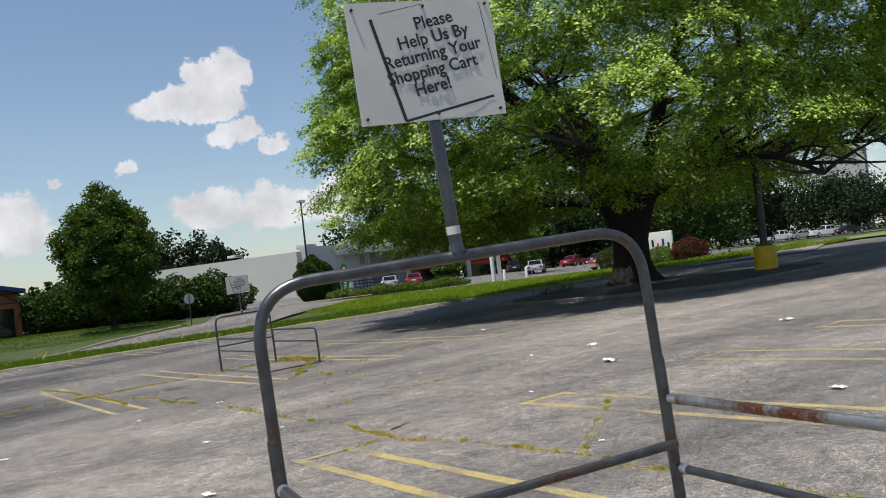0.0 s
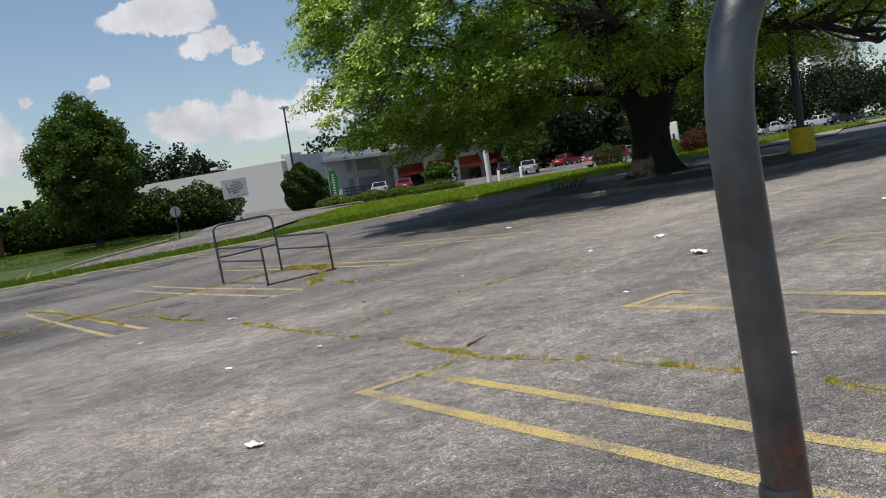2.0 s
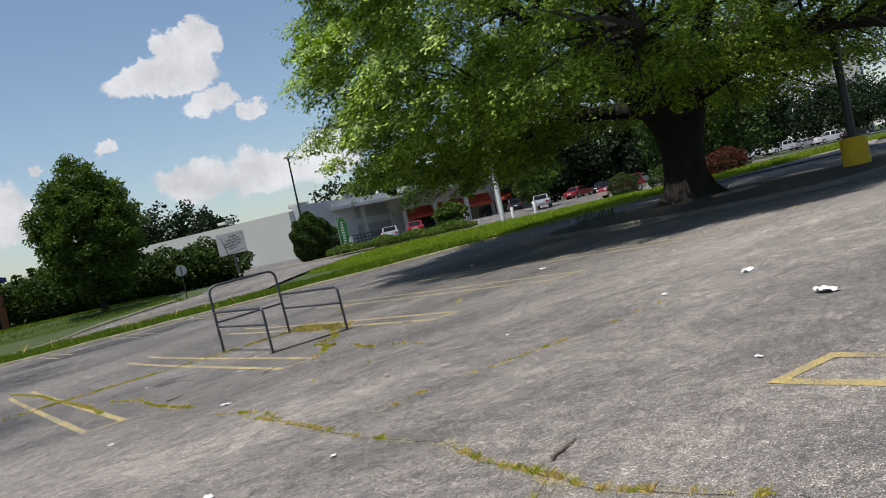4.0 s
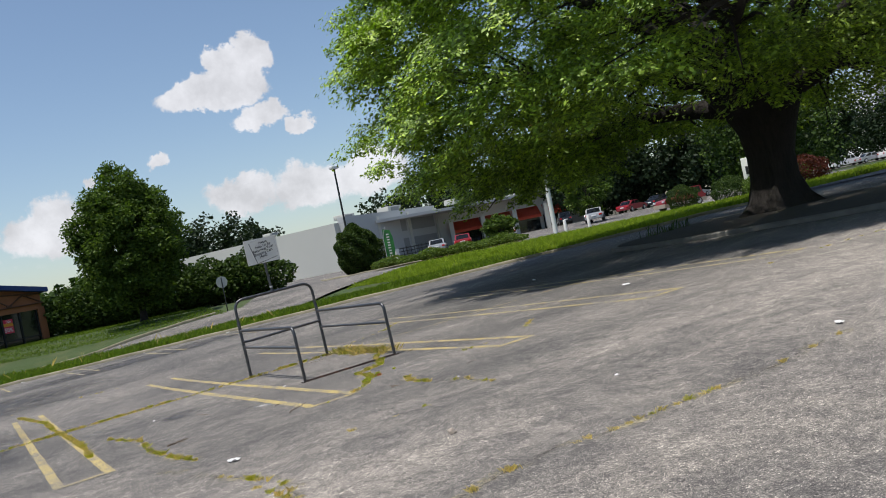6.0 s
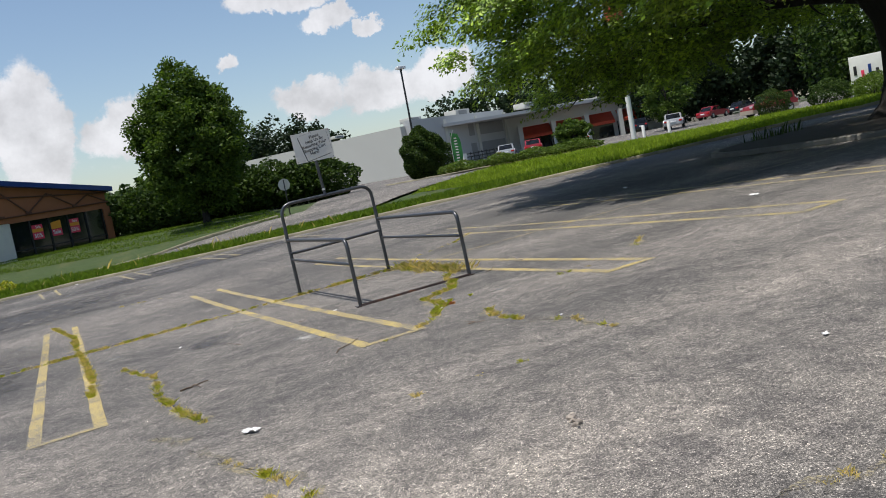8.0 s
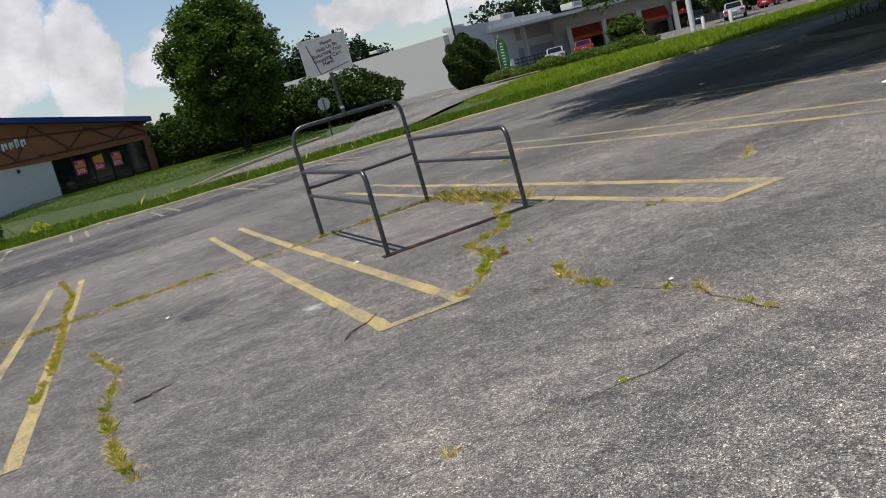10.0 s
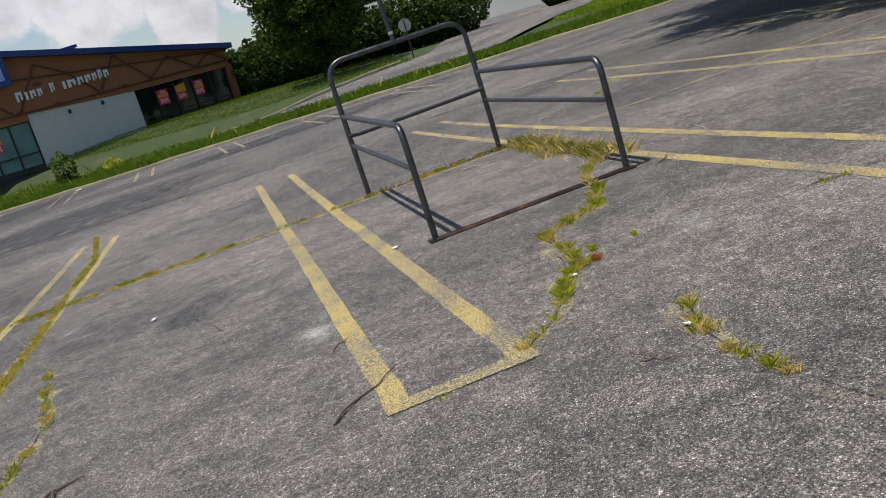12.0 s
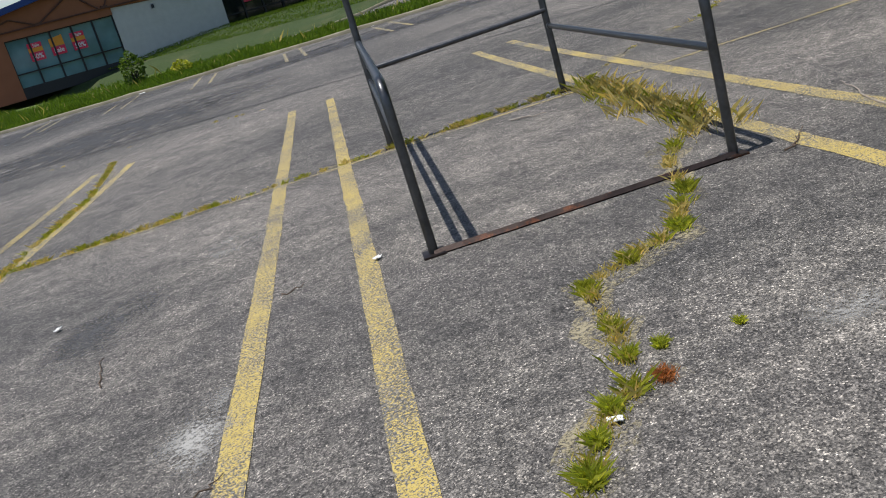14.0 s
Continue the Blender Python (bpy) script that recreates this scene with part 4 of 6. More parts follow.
# ---- island under the oak ----
def island(name, cx, cy, hx, hy, label):
    """A kerbed planting island with rounded ends and bare soil."""
    ob = thing(name, cx, cy, gz(cx, cy), label, "traffic island", "", 0, "structure")
    n = 48
    rim = []
    for k in range(n):
        a = k * math.tau / n
        c, s_ = math.cos(a), math.sin(a)
        rim.append((hx * math.copysign(abs(c) ** 0.6, c), hy * math.copysign(abs(s_) ** 0.45, s_)))
    zz = lambda x, y: gz(cx + x, cy + y) - gz(cx, cy)
    bm = bmesh.new()
    rings = []
    for k, h in ((1.0, -0.1), (1.0, 0.09), (0.99, 0.12), (0.95, 0.12), (0.94, 0.08)):
        rings.append([bm.verts.new((x * k, y * (1 - (1 - k) * 0.5), zz(x, y) + h)) for x, y in rim])
    for a, b in zip(rings, rings[1:]):
        for k in range(n):
            bm.faces.new((a[k], a[(k + 1) % n], b[(k + 1) % n], b[k]))
    part("kerb", bm, M["kerb_dark"], ob, "dark grey concrete kerb")
    bm = bmesh.new()
    mid = bm.verts.new((0, 0, 0.2))
    outer = [bm.verts.new((x * 0.94, y * 0.97, zz(x, y) + 0.11)) for x, y in rim]
    for k in range(n):
        bm.faces.new((outer[k], outer[(k + 1) % n], mid))
    part("soil", bm, M["soil"], ob, "bare brown soil")
    return ob


# the island's kerb: blotchy concrete, about half as bright as the other kerbs
M["kerb_dark"] = rough_paint("dark_grey_concrete", (0.13, 0.125, 0.11), 0.9, 0.35, 2.0, bump=0.5)
island("tree_island", 21.4, 18.8, 3.1, 6.3, "kerbed island of bare soil under the oak")


# ---- cracks and weeds ----
def speckled(name, colour, keep, soft=True):
    """A stain that breaks up into specks between the stones, see-through elsewhere."""
    m, N, L, b = nodes_of(name)
    co = N.new("ShaderNodeTexCoord").outputs["Object"]
    f, w = noise_tex(N, L, 60.0, 4, 0.75, src=co), noise_tex(N, L, 3.0, 4, 0.6, src=co)
    s = N.new("ShaderNodeMath")
    s.operation = "MULTIPLY"
    L.new(f.outputs["Fac"], s.inputs[0])
    L.new(w.outputs["Fac"], s.inputs[1])
    al = N.new("ShaderNodeMapRange")
    al.inputs["From Min"].default_value, al.inputs["From Max"].default_value = keep, keep + 0.1
    L.new(s.outputs[0], al.inputs["Value"])
    fade = al.outputs[0]
    if soft:
        g = N.new("ShaderNodeVectorMath")
        g.operation = "DISTANCE"
        L.new(N.new("ShaderNodeTexCoord").outputs["Generated"], g.inputs[0])
        g.inputs[1].default_value = (0.5, 0.5, 0.5)
        rim = N.new("ShaderNodeMapRange")
        rim.inputs["From Min"].default_value, rim.inputs["From Max"].default_value = 0.5, 0.12
        L.new(g.outputs["Value"], rim.inputs["Value"])
        mul = N.new("ShaderNodeMath")
        mul.operation = "MULTIPLY"
        L.new(rim.outputs[0], mul.inputs[0])
        L.new(al.outputs[0], mul.inputs[1])
        fade = mul.outputs[0]
    L.new(fade, b.inputs["Alpha"])
    b.inputs["Base Color"].default_value = (*colour, 1)
    b.inputs["Roughness"].default_value = 0.9
    return m


CRACK_GAP = speckled("dark_crack_gap", (0.02, 0.019, 0.017), 0.2, False)
CRACK_DUST = speckled("dusty_crack_crumbs", (0.30, 0.26, 0.17), 0.24, False)

CRACKS = [
    ([(7.71, 16.49), (7.1, 15.47), (6.98, 14.94), (6.76, 14.49), (6.47, 14.33), (6.31, 14.24), (6.29, 13.87), (6.25, 13.61), (6.27, 13.47), (6.14, 13.35), (6.05, 13.25), (5.9, 12.9), (5.62, 12.62)], 1.3),
    ([(6.35, 12.6), (6.2, 12.25), (6.15, 11.91), (6.17, 11.58), (6.22, 11.28), (6.35, 11.01), (6.31, 10.78), (6.3, 10.3)], 0.75),
    ([(3.05, 15.6), (3.16, 14.95), (3.32, 14.27), (3.26, 13.06), (3.37, 11.96), (3.46, 11.48)], 0.9),
    ([(3.1, 11.5), (3.2, 11.22), (3.34, 10.51), (3.51, 9.94), (3.67, 9.18), (3.61, 8.5)], 0.5),
    ([(4.1, 7.1), (4.54, 7.27), (4.71, 7.28), (4.98, 7.33), (5.38, 7.25), (5.84, 7.26), (6.8, 7.2), (8.0, 7.4)], 0.42),
    ([(3.5, 9.4), (3.56, 8.44), (3.59, 6.34), (3.74, 5.4), (3.58, 4.51), (3.59, 3.94), (3.54, 3.49), (3.8, 2.58), (3.93, 0.88), (3.85, 0.4), (3.93, -1.5)], 0.7),
    ([(3.59, 3.94), (3.32, 3.71), (2.9, 3.62)], 0.6),
    ([(5.74, 2.8), (5.2, 2.2), (4.73, 1.85), (3.95, 1.0)], 0.5),
    ([(2.05, 24.3), (2.48, 21.31), (2.53, 19.16), (2.66, 17.0), (2.72, 15.4), (2.7, 14.2)], 1.7),
    ([(-7.0, 18.42), (-2.0, 18.4), (2.5, 18.36), (4.9, 18.38), (6.2, 18.4), (7.5, 18.45)], 1.9),
    ([(7.5, 18.5), (8.3, 19.6), (9.3, 20.2), (10.2, 21.4)], 0.5),
    ([(6.9, 13.36), (7.38, 13.28), (7.65, 13.22), (8.9, 13.3)], 0.25),
    ([(3.3, 10.3), (3.9, 10.22), (4.33, 10.19), (4.8, 10.29), (5.46, 10.24), (6.3, 10.3)], 0.08),
    ([(5.1, 12.5), (5.3, 12.47), (5.62, 12.52)], 0.35),
    ([(9.0, 13.7), (8.85, 13.7), (9.3, 14.2)], 0.7),
    ([(4.5, 24.9), (3.0, 25.6), (0.0, 26.2), (-4, 26.9)], 0.12),
    ([(9.6, 12.4), (11.5, 12.2), (13.5, 12.0), (16.0, 11.6)], 0.15),
]
rng = np.random.default_rng(77)
weed_c, weed_h, dry_c, dry_h, straw_c, straw_h = [], [], [], [], [], []
for k, (pts, weedy) in enumerate(CRACKS):
    o = new("crack", ribbon("crack", pts, 0.005 if weedy > 0.2 else 0.0028, CRACK_GAP, 0.003, 0.12, 0.014, 100 + k, 0.6))
    tagged(o, "dark ragged crack in the asphalt", "crack", "cracks in the lot", "structure")
    if weedy > 0.3:
        o = new("crack_edge", ribbon("crack_edge", pts, 0.05 * (0.6 + min(weedy, 1)), CRACK_DUST, 0.0022, 0.12, 0.02, 200 + k, 0.7))
        tagged(o, "dusty crumbling edge of a crack", "crack", "cracks in the lot", "structure")
    p = np.array(pts)
    seg = np.linalg.norm(np.diff(p, axis=0), axis=1)
    total = seg.sum()
    cum = np.r_[0, np.cumsum(seg)]
    # weeds grow in tufts, thick here and missing there
    for q in range(int(total * 26 * weedy) + 1):
        d = rng.uniform(0, total)
        dens = 0.62 + 0.38 * math.sin(d * 3.1 + k * 1.7) * math.sin(d * 1.3 + k)
        if rng.random() > dens * (0.45 + min(weedy, 1.0) * 0.5):
            continue
        x, y = np.interp(d, cum, p[:, 0]), np.interp(d, cum, p[:, 1])
        n = int(rng.integers(12, 60))
        xy = np.c_[rng.normal(x, 0.017, n), rng.normal(y, 0.019, n)]
        h = rng.uniform(0.012, 0.045) * (0.6 + 0.6 * min(weedy, 1))
        z = ground_z(xy[:, 0], xy[:, 1])
        green = rng.random() < 0.4
        (weed_c if green else dry_c).append(np.c_[xy, z])
        (weed_h if green else dry_h).append(np.full(n, h))
# the tall dry clump along the rail of the corral
for q in range(52):
    t = rng.random()
    x, y = 7.5 + 0.075 * rng.normal(), 15.75 + 2.75 * t
    n = 26
    xy = np.c_[rng.normal(x, 0.05, n), rng.normal(y, 0.06, n)]
    h = rng.uniform(0.05, 0.13)
    green = rng.random() < 0.2
    (weed_c if green else straw_c).append(np.c_[xy, ground_z(xy[:, 0], xy[:, 1])])
    (weed_h if green else straw_h).append(np.full(n, h))
for nm, cs, hs, mat, lab in (("green_weeds", weed_c, weed_h, "blade_weed", "low yellow-green weeds growing in the cracks"), ("dry_weeds", dry_c, dry_h, "blade_dry", "dry straw-coloured weeds in the cracks"), ("dry_grass_clump", straw_c, straw_h, "blade_dry", "tall dry grass clump along a corral rail")):
    v, f = blades(np.concatenate(cs), np.concatenate(hs), rng, 0.0019, 1.4)
    tagged(new(nm, raw_mesh(nm, v, f, M[mat])), lab, "weeds", "", "stuff")

# single tufts that stand out along the broken crack
M["blade_tuft"] = leaf_mat("fresh_tuft_blades", (0.4, 0.42, 0.06), 0.5, 0.35)
M["blade_red"] = leaf_mat("rusty_dead_blades", (0.42, 0.17, 0.07), 0.35, 0.2)
for k, (x, y, r, h, mat, lab) in enumerate((
        (5.99, 13.07, 0.035, 0.055, "blade_tuft", "fresh green grass tuft in a crack"), (6.05, 13.22, 0.032, 0.042, "blade_tuft", "fresh green grass tuft in a crack"),
        (6.13, 13.36, 0.026, 0.042, "blade_tuft", "fresh green grass tuft in a crack"), (6.26, 13.61, 0.03, 0.04, "blade_tuft", "fresh green grass tuft in a crack"),
        (6.37, 13.62, 0.026, 0.03, "blade_tuft", "fresh green grass tuft in a crack"), (6.61, 13.6, 0.014, 0.022, "blade_tuft", "small green grass tuft in a crack"),
        (6.29, 13.83, 0.035, 0.032, "blade_weed", "yellow-green weed tuft in a crack"), (6.31, 14.22, 0.045, 0.035, "blade_weed", "yellow-green weed tuft in a crack"),
        (6.52, 14.36, 0.05, 0.04, "blade_weed", "yellow-green weed tuft in a crack"), (6.79, 14.52, 0.05, 0.045, "blade_tuft", "fresh green grass tuft in a crack"),
        (6.99, 14.95, 0.05, 0.05, "blade_weed", "yellow-green weed tuft in a crack"), (6.31, 13.44, 0.045, 0.026, "blade_red", "rust-red dead weed tuft in a crack"))):
    r2 = np.random.default_rng(880 + k)
    n = int(260 + 3000 * r)
    q = r2.normal(0, r * 0.42, (n, 2)) * (0.8, 1.1)
    hh = h * np.clip(1.15 - np.linalg.norm(q, axis=1) / (2.6 * r), 0.3, 1.15)
    ob = thing("weed_tuft", x, y, gz(x, y), lab, "weeds", "weed tufts")
    v, f = blades(np.c_[q, 0 * q[:, :1]], hh, r2, 0.0017, 1.3)
    o = tagged(new("blades", raw_mesh("blades", v, f, M[mat])), "", "", "", "stuff")
    o.parent = ob

# seams, stains
tagged(new("tar_seam", ribbon("tar_seam", [(-40, 40), (-14, 31.6), (-1, 27.7), (2.5, 26.4), (5.1, 25.8), (12, 23.6), (26, 19.5)], 0.035, M["tar"], 0.004, 0.3, 0.012, 8, 0.4)), "black tar seam across the lot", "seam", "", "structure")


def blotch(x, y, rx, ry, mat, label, seed):
    """A ragged stain on the ground."""
    r = np.random.default_rng(seed)
    n = 40
    a = np.arange(n) * math.tau / n
    ph = r.uniform(0, 6, 5)
    k = 1 + sum(0.16 / (j + 1) ** 0.5 * np.sin((j + 2) * a + ph[j]) for j in range(5)) + r.normal(0, 0.05, n)
    px, py = x + rx * k * np.cos(a), y + ry * k * np.sin(a)
    v = np.r_[np.c_[px, py, ground_z(px, py) + 0.0035], [[x, y, gz(x, y) + 0.0035]]]
    f = [(i, (i + 1) % n, n) for i in range(n)]
    tagged(new("stain", raw_mesh("stain", v, f, mat)), label, "stain", "stains on the lot", "structure")


PALE, DARK = speckled("pale_speckled_scuff", (0.34, 0.33, 0.31), 0.21), speckled("dark_oil_specks", (0.075, 0.075, 0.078), 0.21)
for k, (x, y, rx, ry) in enumerate([(4.85, 14.05, 0.2, 0.42), (4.68, 16.83, 0.22, 0.3), (2.95, 16.9, 0.2, 0.35), (9.2, 7.2, 0.5, 0.2), (6.55, 0.45, 0.07, 0.04), (6.72, 0.27, 0.05, 0.03), (4.41, -1.07, 0.05, 0.035), (6.9, 13.5, 0.2, 0.12), (8.1, 12.6, 0.4, 0.2)]):
    blotch(x, y, rx, ry, PALE, "pale scuffed patch on the asphalt", 300 + k)
SEALER = speckled("patchy_old_sealer", (0.05, 0.05, 0.053), 0.17)
for k, (x, y, rx, ry) in enumerate([(-0.8, 17.5, 3.6, 5.5), (-6.5, 23.0, 5.5, 7.0), (0.5, 29.0, 5.0, 3.4), (-5.0, 38.5, 9.0, 2.6), (7.0, 34.0, 7.0, 2.0)]):
    blotch(x, y, rx, ry, SEALER, "patch of dark old sealer on the asphalt", 360 + k)
for k, (x, y, rx, ry) in enumerate([(4.08, 15.8, 0.4, 0.55)]):
    blotch(x, y, rx, ry, DARK, "dark oil stain on the asphalt", 340 + k)


# ---- grass on the verge ----
M["blade_bright"] = leaf_mat("bright_grass_blades", (0.21, 0.29, 0.03), 0.4, 0.3)
def grass_field(name, n, xr, sr, hmin, hmax, mat, label, seed, width=0.02):
    r = np.random.default_rng(seed)
    x = r.uniform(*xr, n)
    s = sr[0] + (sr[1] - sr[0]) * r.random(n) ** 1.2
    clump = 0.5 + 0.5 * np.sin(x * 1.7 + seed) * np.sin(s * 2.3 + x * 0.6) + r.normal(0, 0.2, n)
    y = kerb_y(x) + 1.0846 * s
    h = hmin + (hmax - hmin) * np.clip(clump, 0, 1)
    v, f = blades(np.c_[x, y, ground_z(x, y) + 0.05], h, r, width, 0.8)
    tagged(new(name, raw_mesh(name, v, f, mat)), label, "grass", "", "stuff")


grass_field("verge_grass_blades", 110000, (-26, 22), (0.12, 5.6), 0.07, 0.26, M["blade"], "tall green grass blades on the verge", 5, 0.012)
grass_field("bank_grass_blades", 120000, (21, 40), (0.15, 20), 0.08, 0.26, M["blade_bright"], "bright green grass blades on the bank", 6, 0.016)
grass_field("verge_dry_stalks", 420, (-30, 12), (0.3, 5.2), 0.2, 0.5, M["blade_dry"], "dry seed stalks on the verge", 7, 0.006)
grass_field("lawn_grass_blades", 60000, (-22, 15), (23.0, 38), 0.04, 0.13, M["blade"], "short dark green grass blades on the lawn", 8, 0.02)
grass_field("side_grass", 9000, (40, 70), (-8, -2.5), 0.1, 0.5, M["blade"], "grass and weeds beside the driveway", 9, 0.03)
tagged(new("side_verge", wide_strip("side_verge", [(40.5, 22.5), (52, 24), (80, 32)], 3.4, M["grass"], 0.09)), "dry green grass strip beside the driveway", "verge", "", "structure")


# ---- litter and twigs ----
def paper(x, y, s, seed):
    r = np.random.default_rng(seed)
    ob = thing("paper_scrap", x, y, gz(x, y) + 0.005, "crumpled white scrap of litter on the asphalt", "litter", "litter", r.uniform(0, 360))
    bm = bmesh.new()
    n = 5
    g = [[bm.verts.new(((i / n - 0.5) * s * r.uniform(0.85, 1.15), (j / n - 0.5) * s * 0.55 * r.uniform(0.8, 1.2), 0.004 + r.uniform(0, 0.18) * s)) for i in range(n + 1)] for j in range(n + 1)]
    for j in range(n):
        for i in range(n):
            bm.faces.new((g[j][i], g[j][i + 1], g[j + 1][i + 1], g[j + 1][i]))
    ret = bmesh.ops.extrude_face_region(bm, geom=bm.faces[:])
    for v in [e for e in ret["geom"] if isinstance(e, bmesh.types.BMVert)]:
        v.co.z += 0.003
    part("sheet", bm, M["paper"], ob)


for k, (x, y, s) in enumerate([(7.78, 5.15, 0.24), (8.2, 7.65, 0.09), (5.77, 4.27, 0.06), (3.22, 6.18, 0.07), (2.31, 6.39, 0.09), (3.67, 10.73, 0.11), (2.28, 10.6, 0.06), (6.57, 8.66, 0.05), (6.37, 11.25, 0.03), (6.16, 12.22, 0.035), (6.12, 13.29, 0.04), (5.58, 15.44, 0.05), (3.75, 16.07, 0.05), (9.2, 7.24, 0.2), (11.35, 4.95, 0.2), (6.6, 0.6, 0.14), (3.1, -0.5, 0.05), (4.3, 1.2, 0.05), (1.5, 3.2, 0.12), (0.2, 9.2, 0.1), (11.9, 15, 0.12), (14.5, 22.0, 0.15)]):
    paper(x, y, s, 400 + k)
for k in range(8):
    x = -14 + k * 3.4 + rng.uniform(-0.7, 0.7)
    paper(x, kerb_y(x) - rng.uniform(0.1, 0.7), rng.uniform(0.08, 0.2), 450 + k)


def twig(p, q, r0, seed, mat, label):
    r = np.random.default_rng(seed)
    p, q = Vector((*p, gz(*p))), Vector((*q, gz(*q)))
    ob = thing("twig", p.x, p.y, p.z + r0 * 0.8, label, "twig", "twigs")
    bm = bmesh.new()
    n = 7
    pts = [(q - p) * (k / n) + Vector((r.normal(0, 0.012), r.normal(0, 0.012), abs(r.normal(0, 0.006)))) for k in range(n + 1)]
    tube(bm, pts, 1, 6, list(np.linspace(r0, r0 * 0.4, n + 1)))
    part("stem", bm, mat, ob)
    if seed % 2:
        bm = bmesh.new()
        side = pts[3] + Vector((r.normal(0, 0.07), r.normal(0, 0.07), 0.004))
        tube(bm, [pts[3], side], 1, 5, [r0 * 0.6, r0 * 0.3])
        part("side_shoot", bm, mat, ob)


for k, (p, q, r0, pale) in enumerate([((4.79, 12.64), (5.13, 13.0), 0.006, 0), ((3.46, 13.05), (3.72, 13.2), 0.009, 0), ((5.09, 15.35), (5.2, 15.42), 0.004, 0), ((6.77, 17.93), (7.02, 17.73), 0.008, 1), ((3.76, 4.12), (4.06, 4.29), 0.012, 0), ((5.01, 8.87), (4.93, 8.66), 0.014, 1), ((4.9, 13.6), (5.0, 13.72), 0.004, 0), ((7.5, 15.0), (7.75, 15.3), 0.005, 0), ((8.1, 15.2), (8.3, 15.9), 0.006, 1), ((6.9, 12.0), (7.1, 12.1), 0.004, 1), ((4.3, 14.9), (4.2, 15.3), 0.004, 0), ((5.9, 12.1), (6.0, 12.0), 0.004, 0)]):
    twig(p, q, r0, 500 + k, M["twig_pale"] if pale else M["twig"], "pale dry stick on the asphalt" if pale else "dark dry twig on the asphalt")


# ---- shop with the orange gable ----
def slab(bm, pts, y0, y1):
    """An upright slab from the outline pts (x, z) between the depths y0 and y1."""
    a = [bm.verts.new((x, y0, z)) for x, z in pts]
    b = [bm.verts.new((x, y1, z)) for x, z in pts]
    n = len(pts)
    bm.faces.new(a)
    bm.faces.new(b[::-1])
    for k in range(n):
        bm.faces.new((a[k], b[k], b[(k + 1) % n], a[(k + 1) % n]))
    return bm


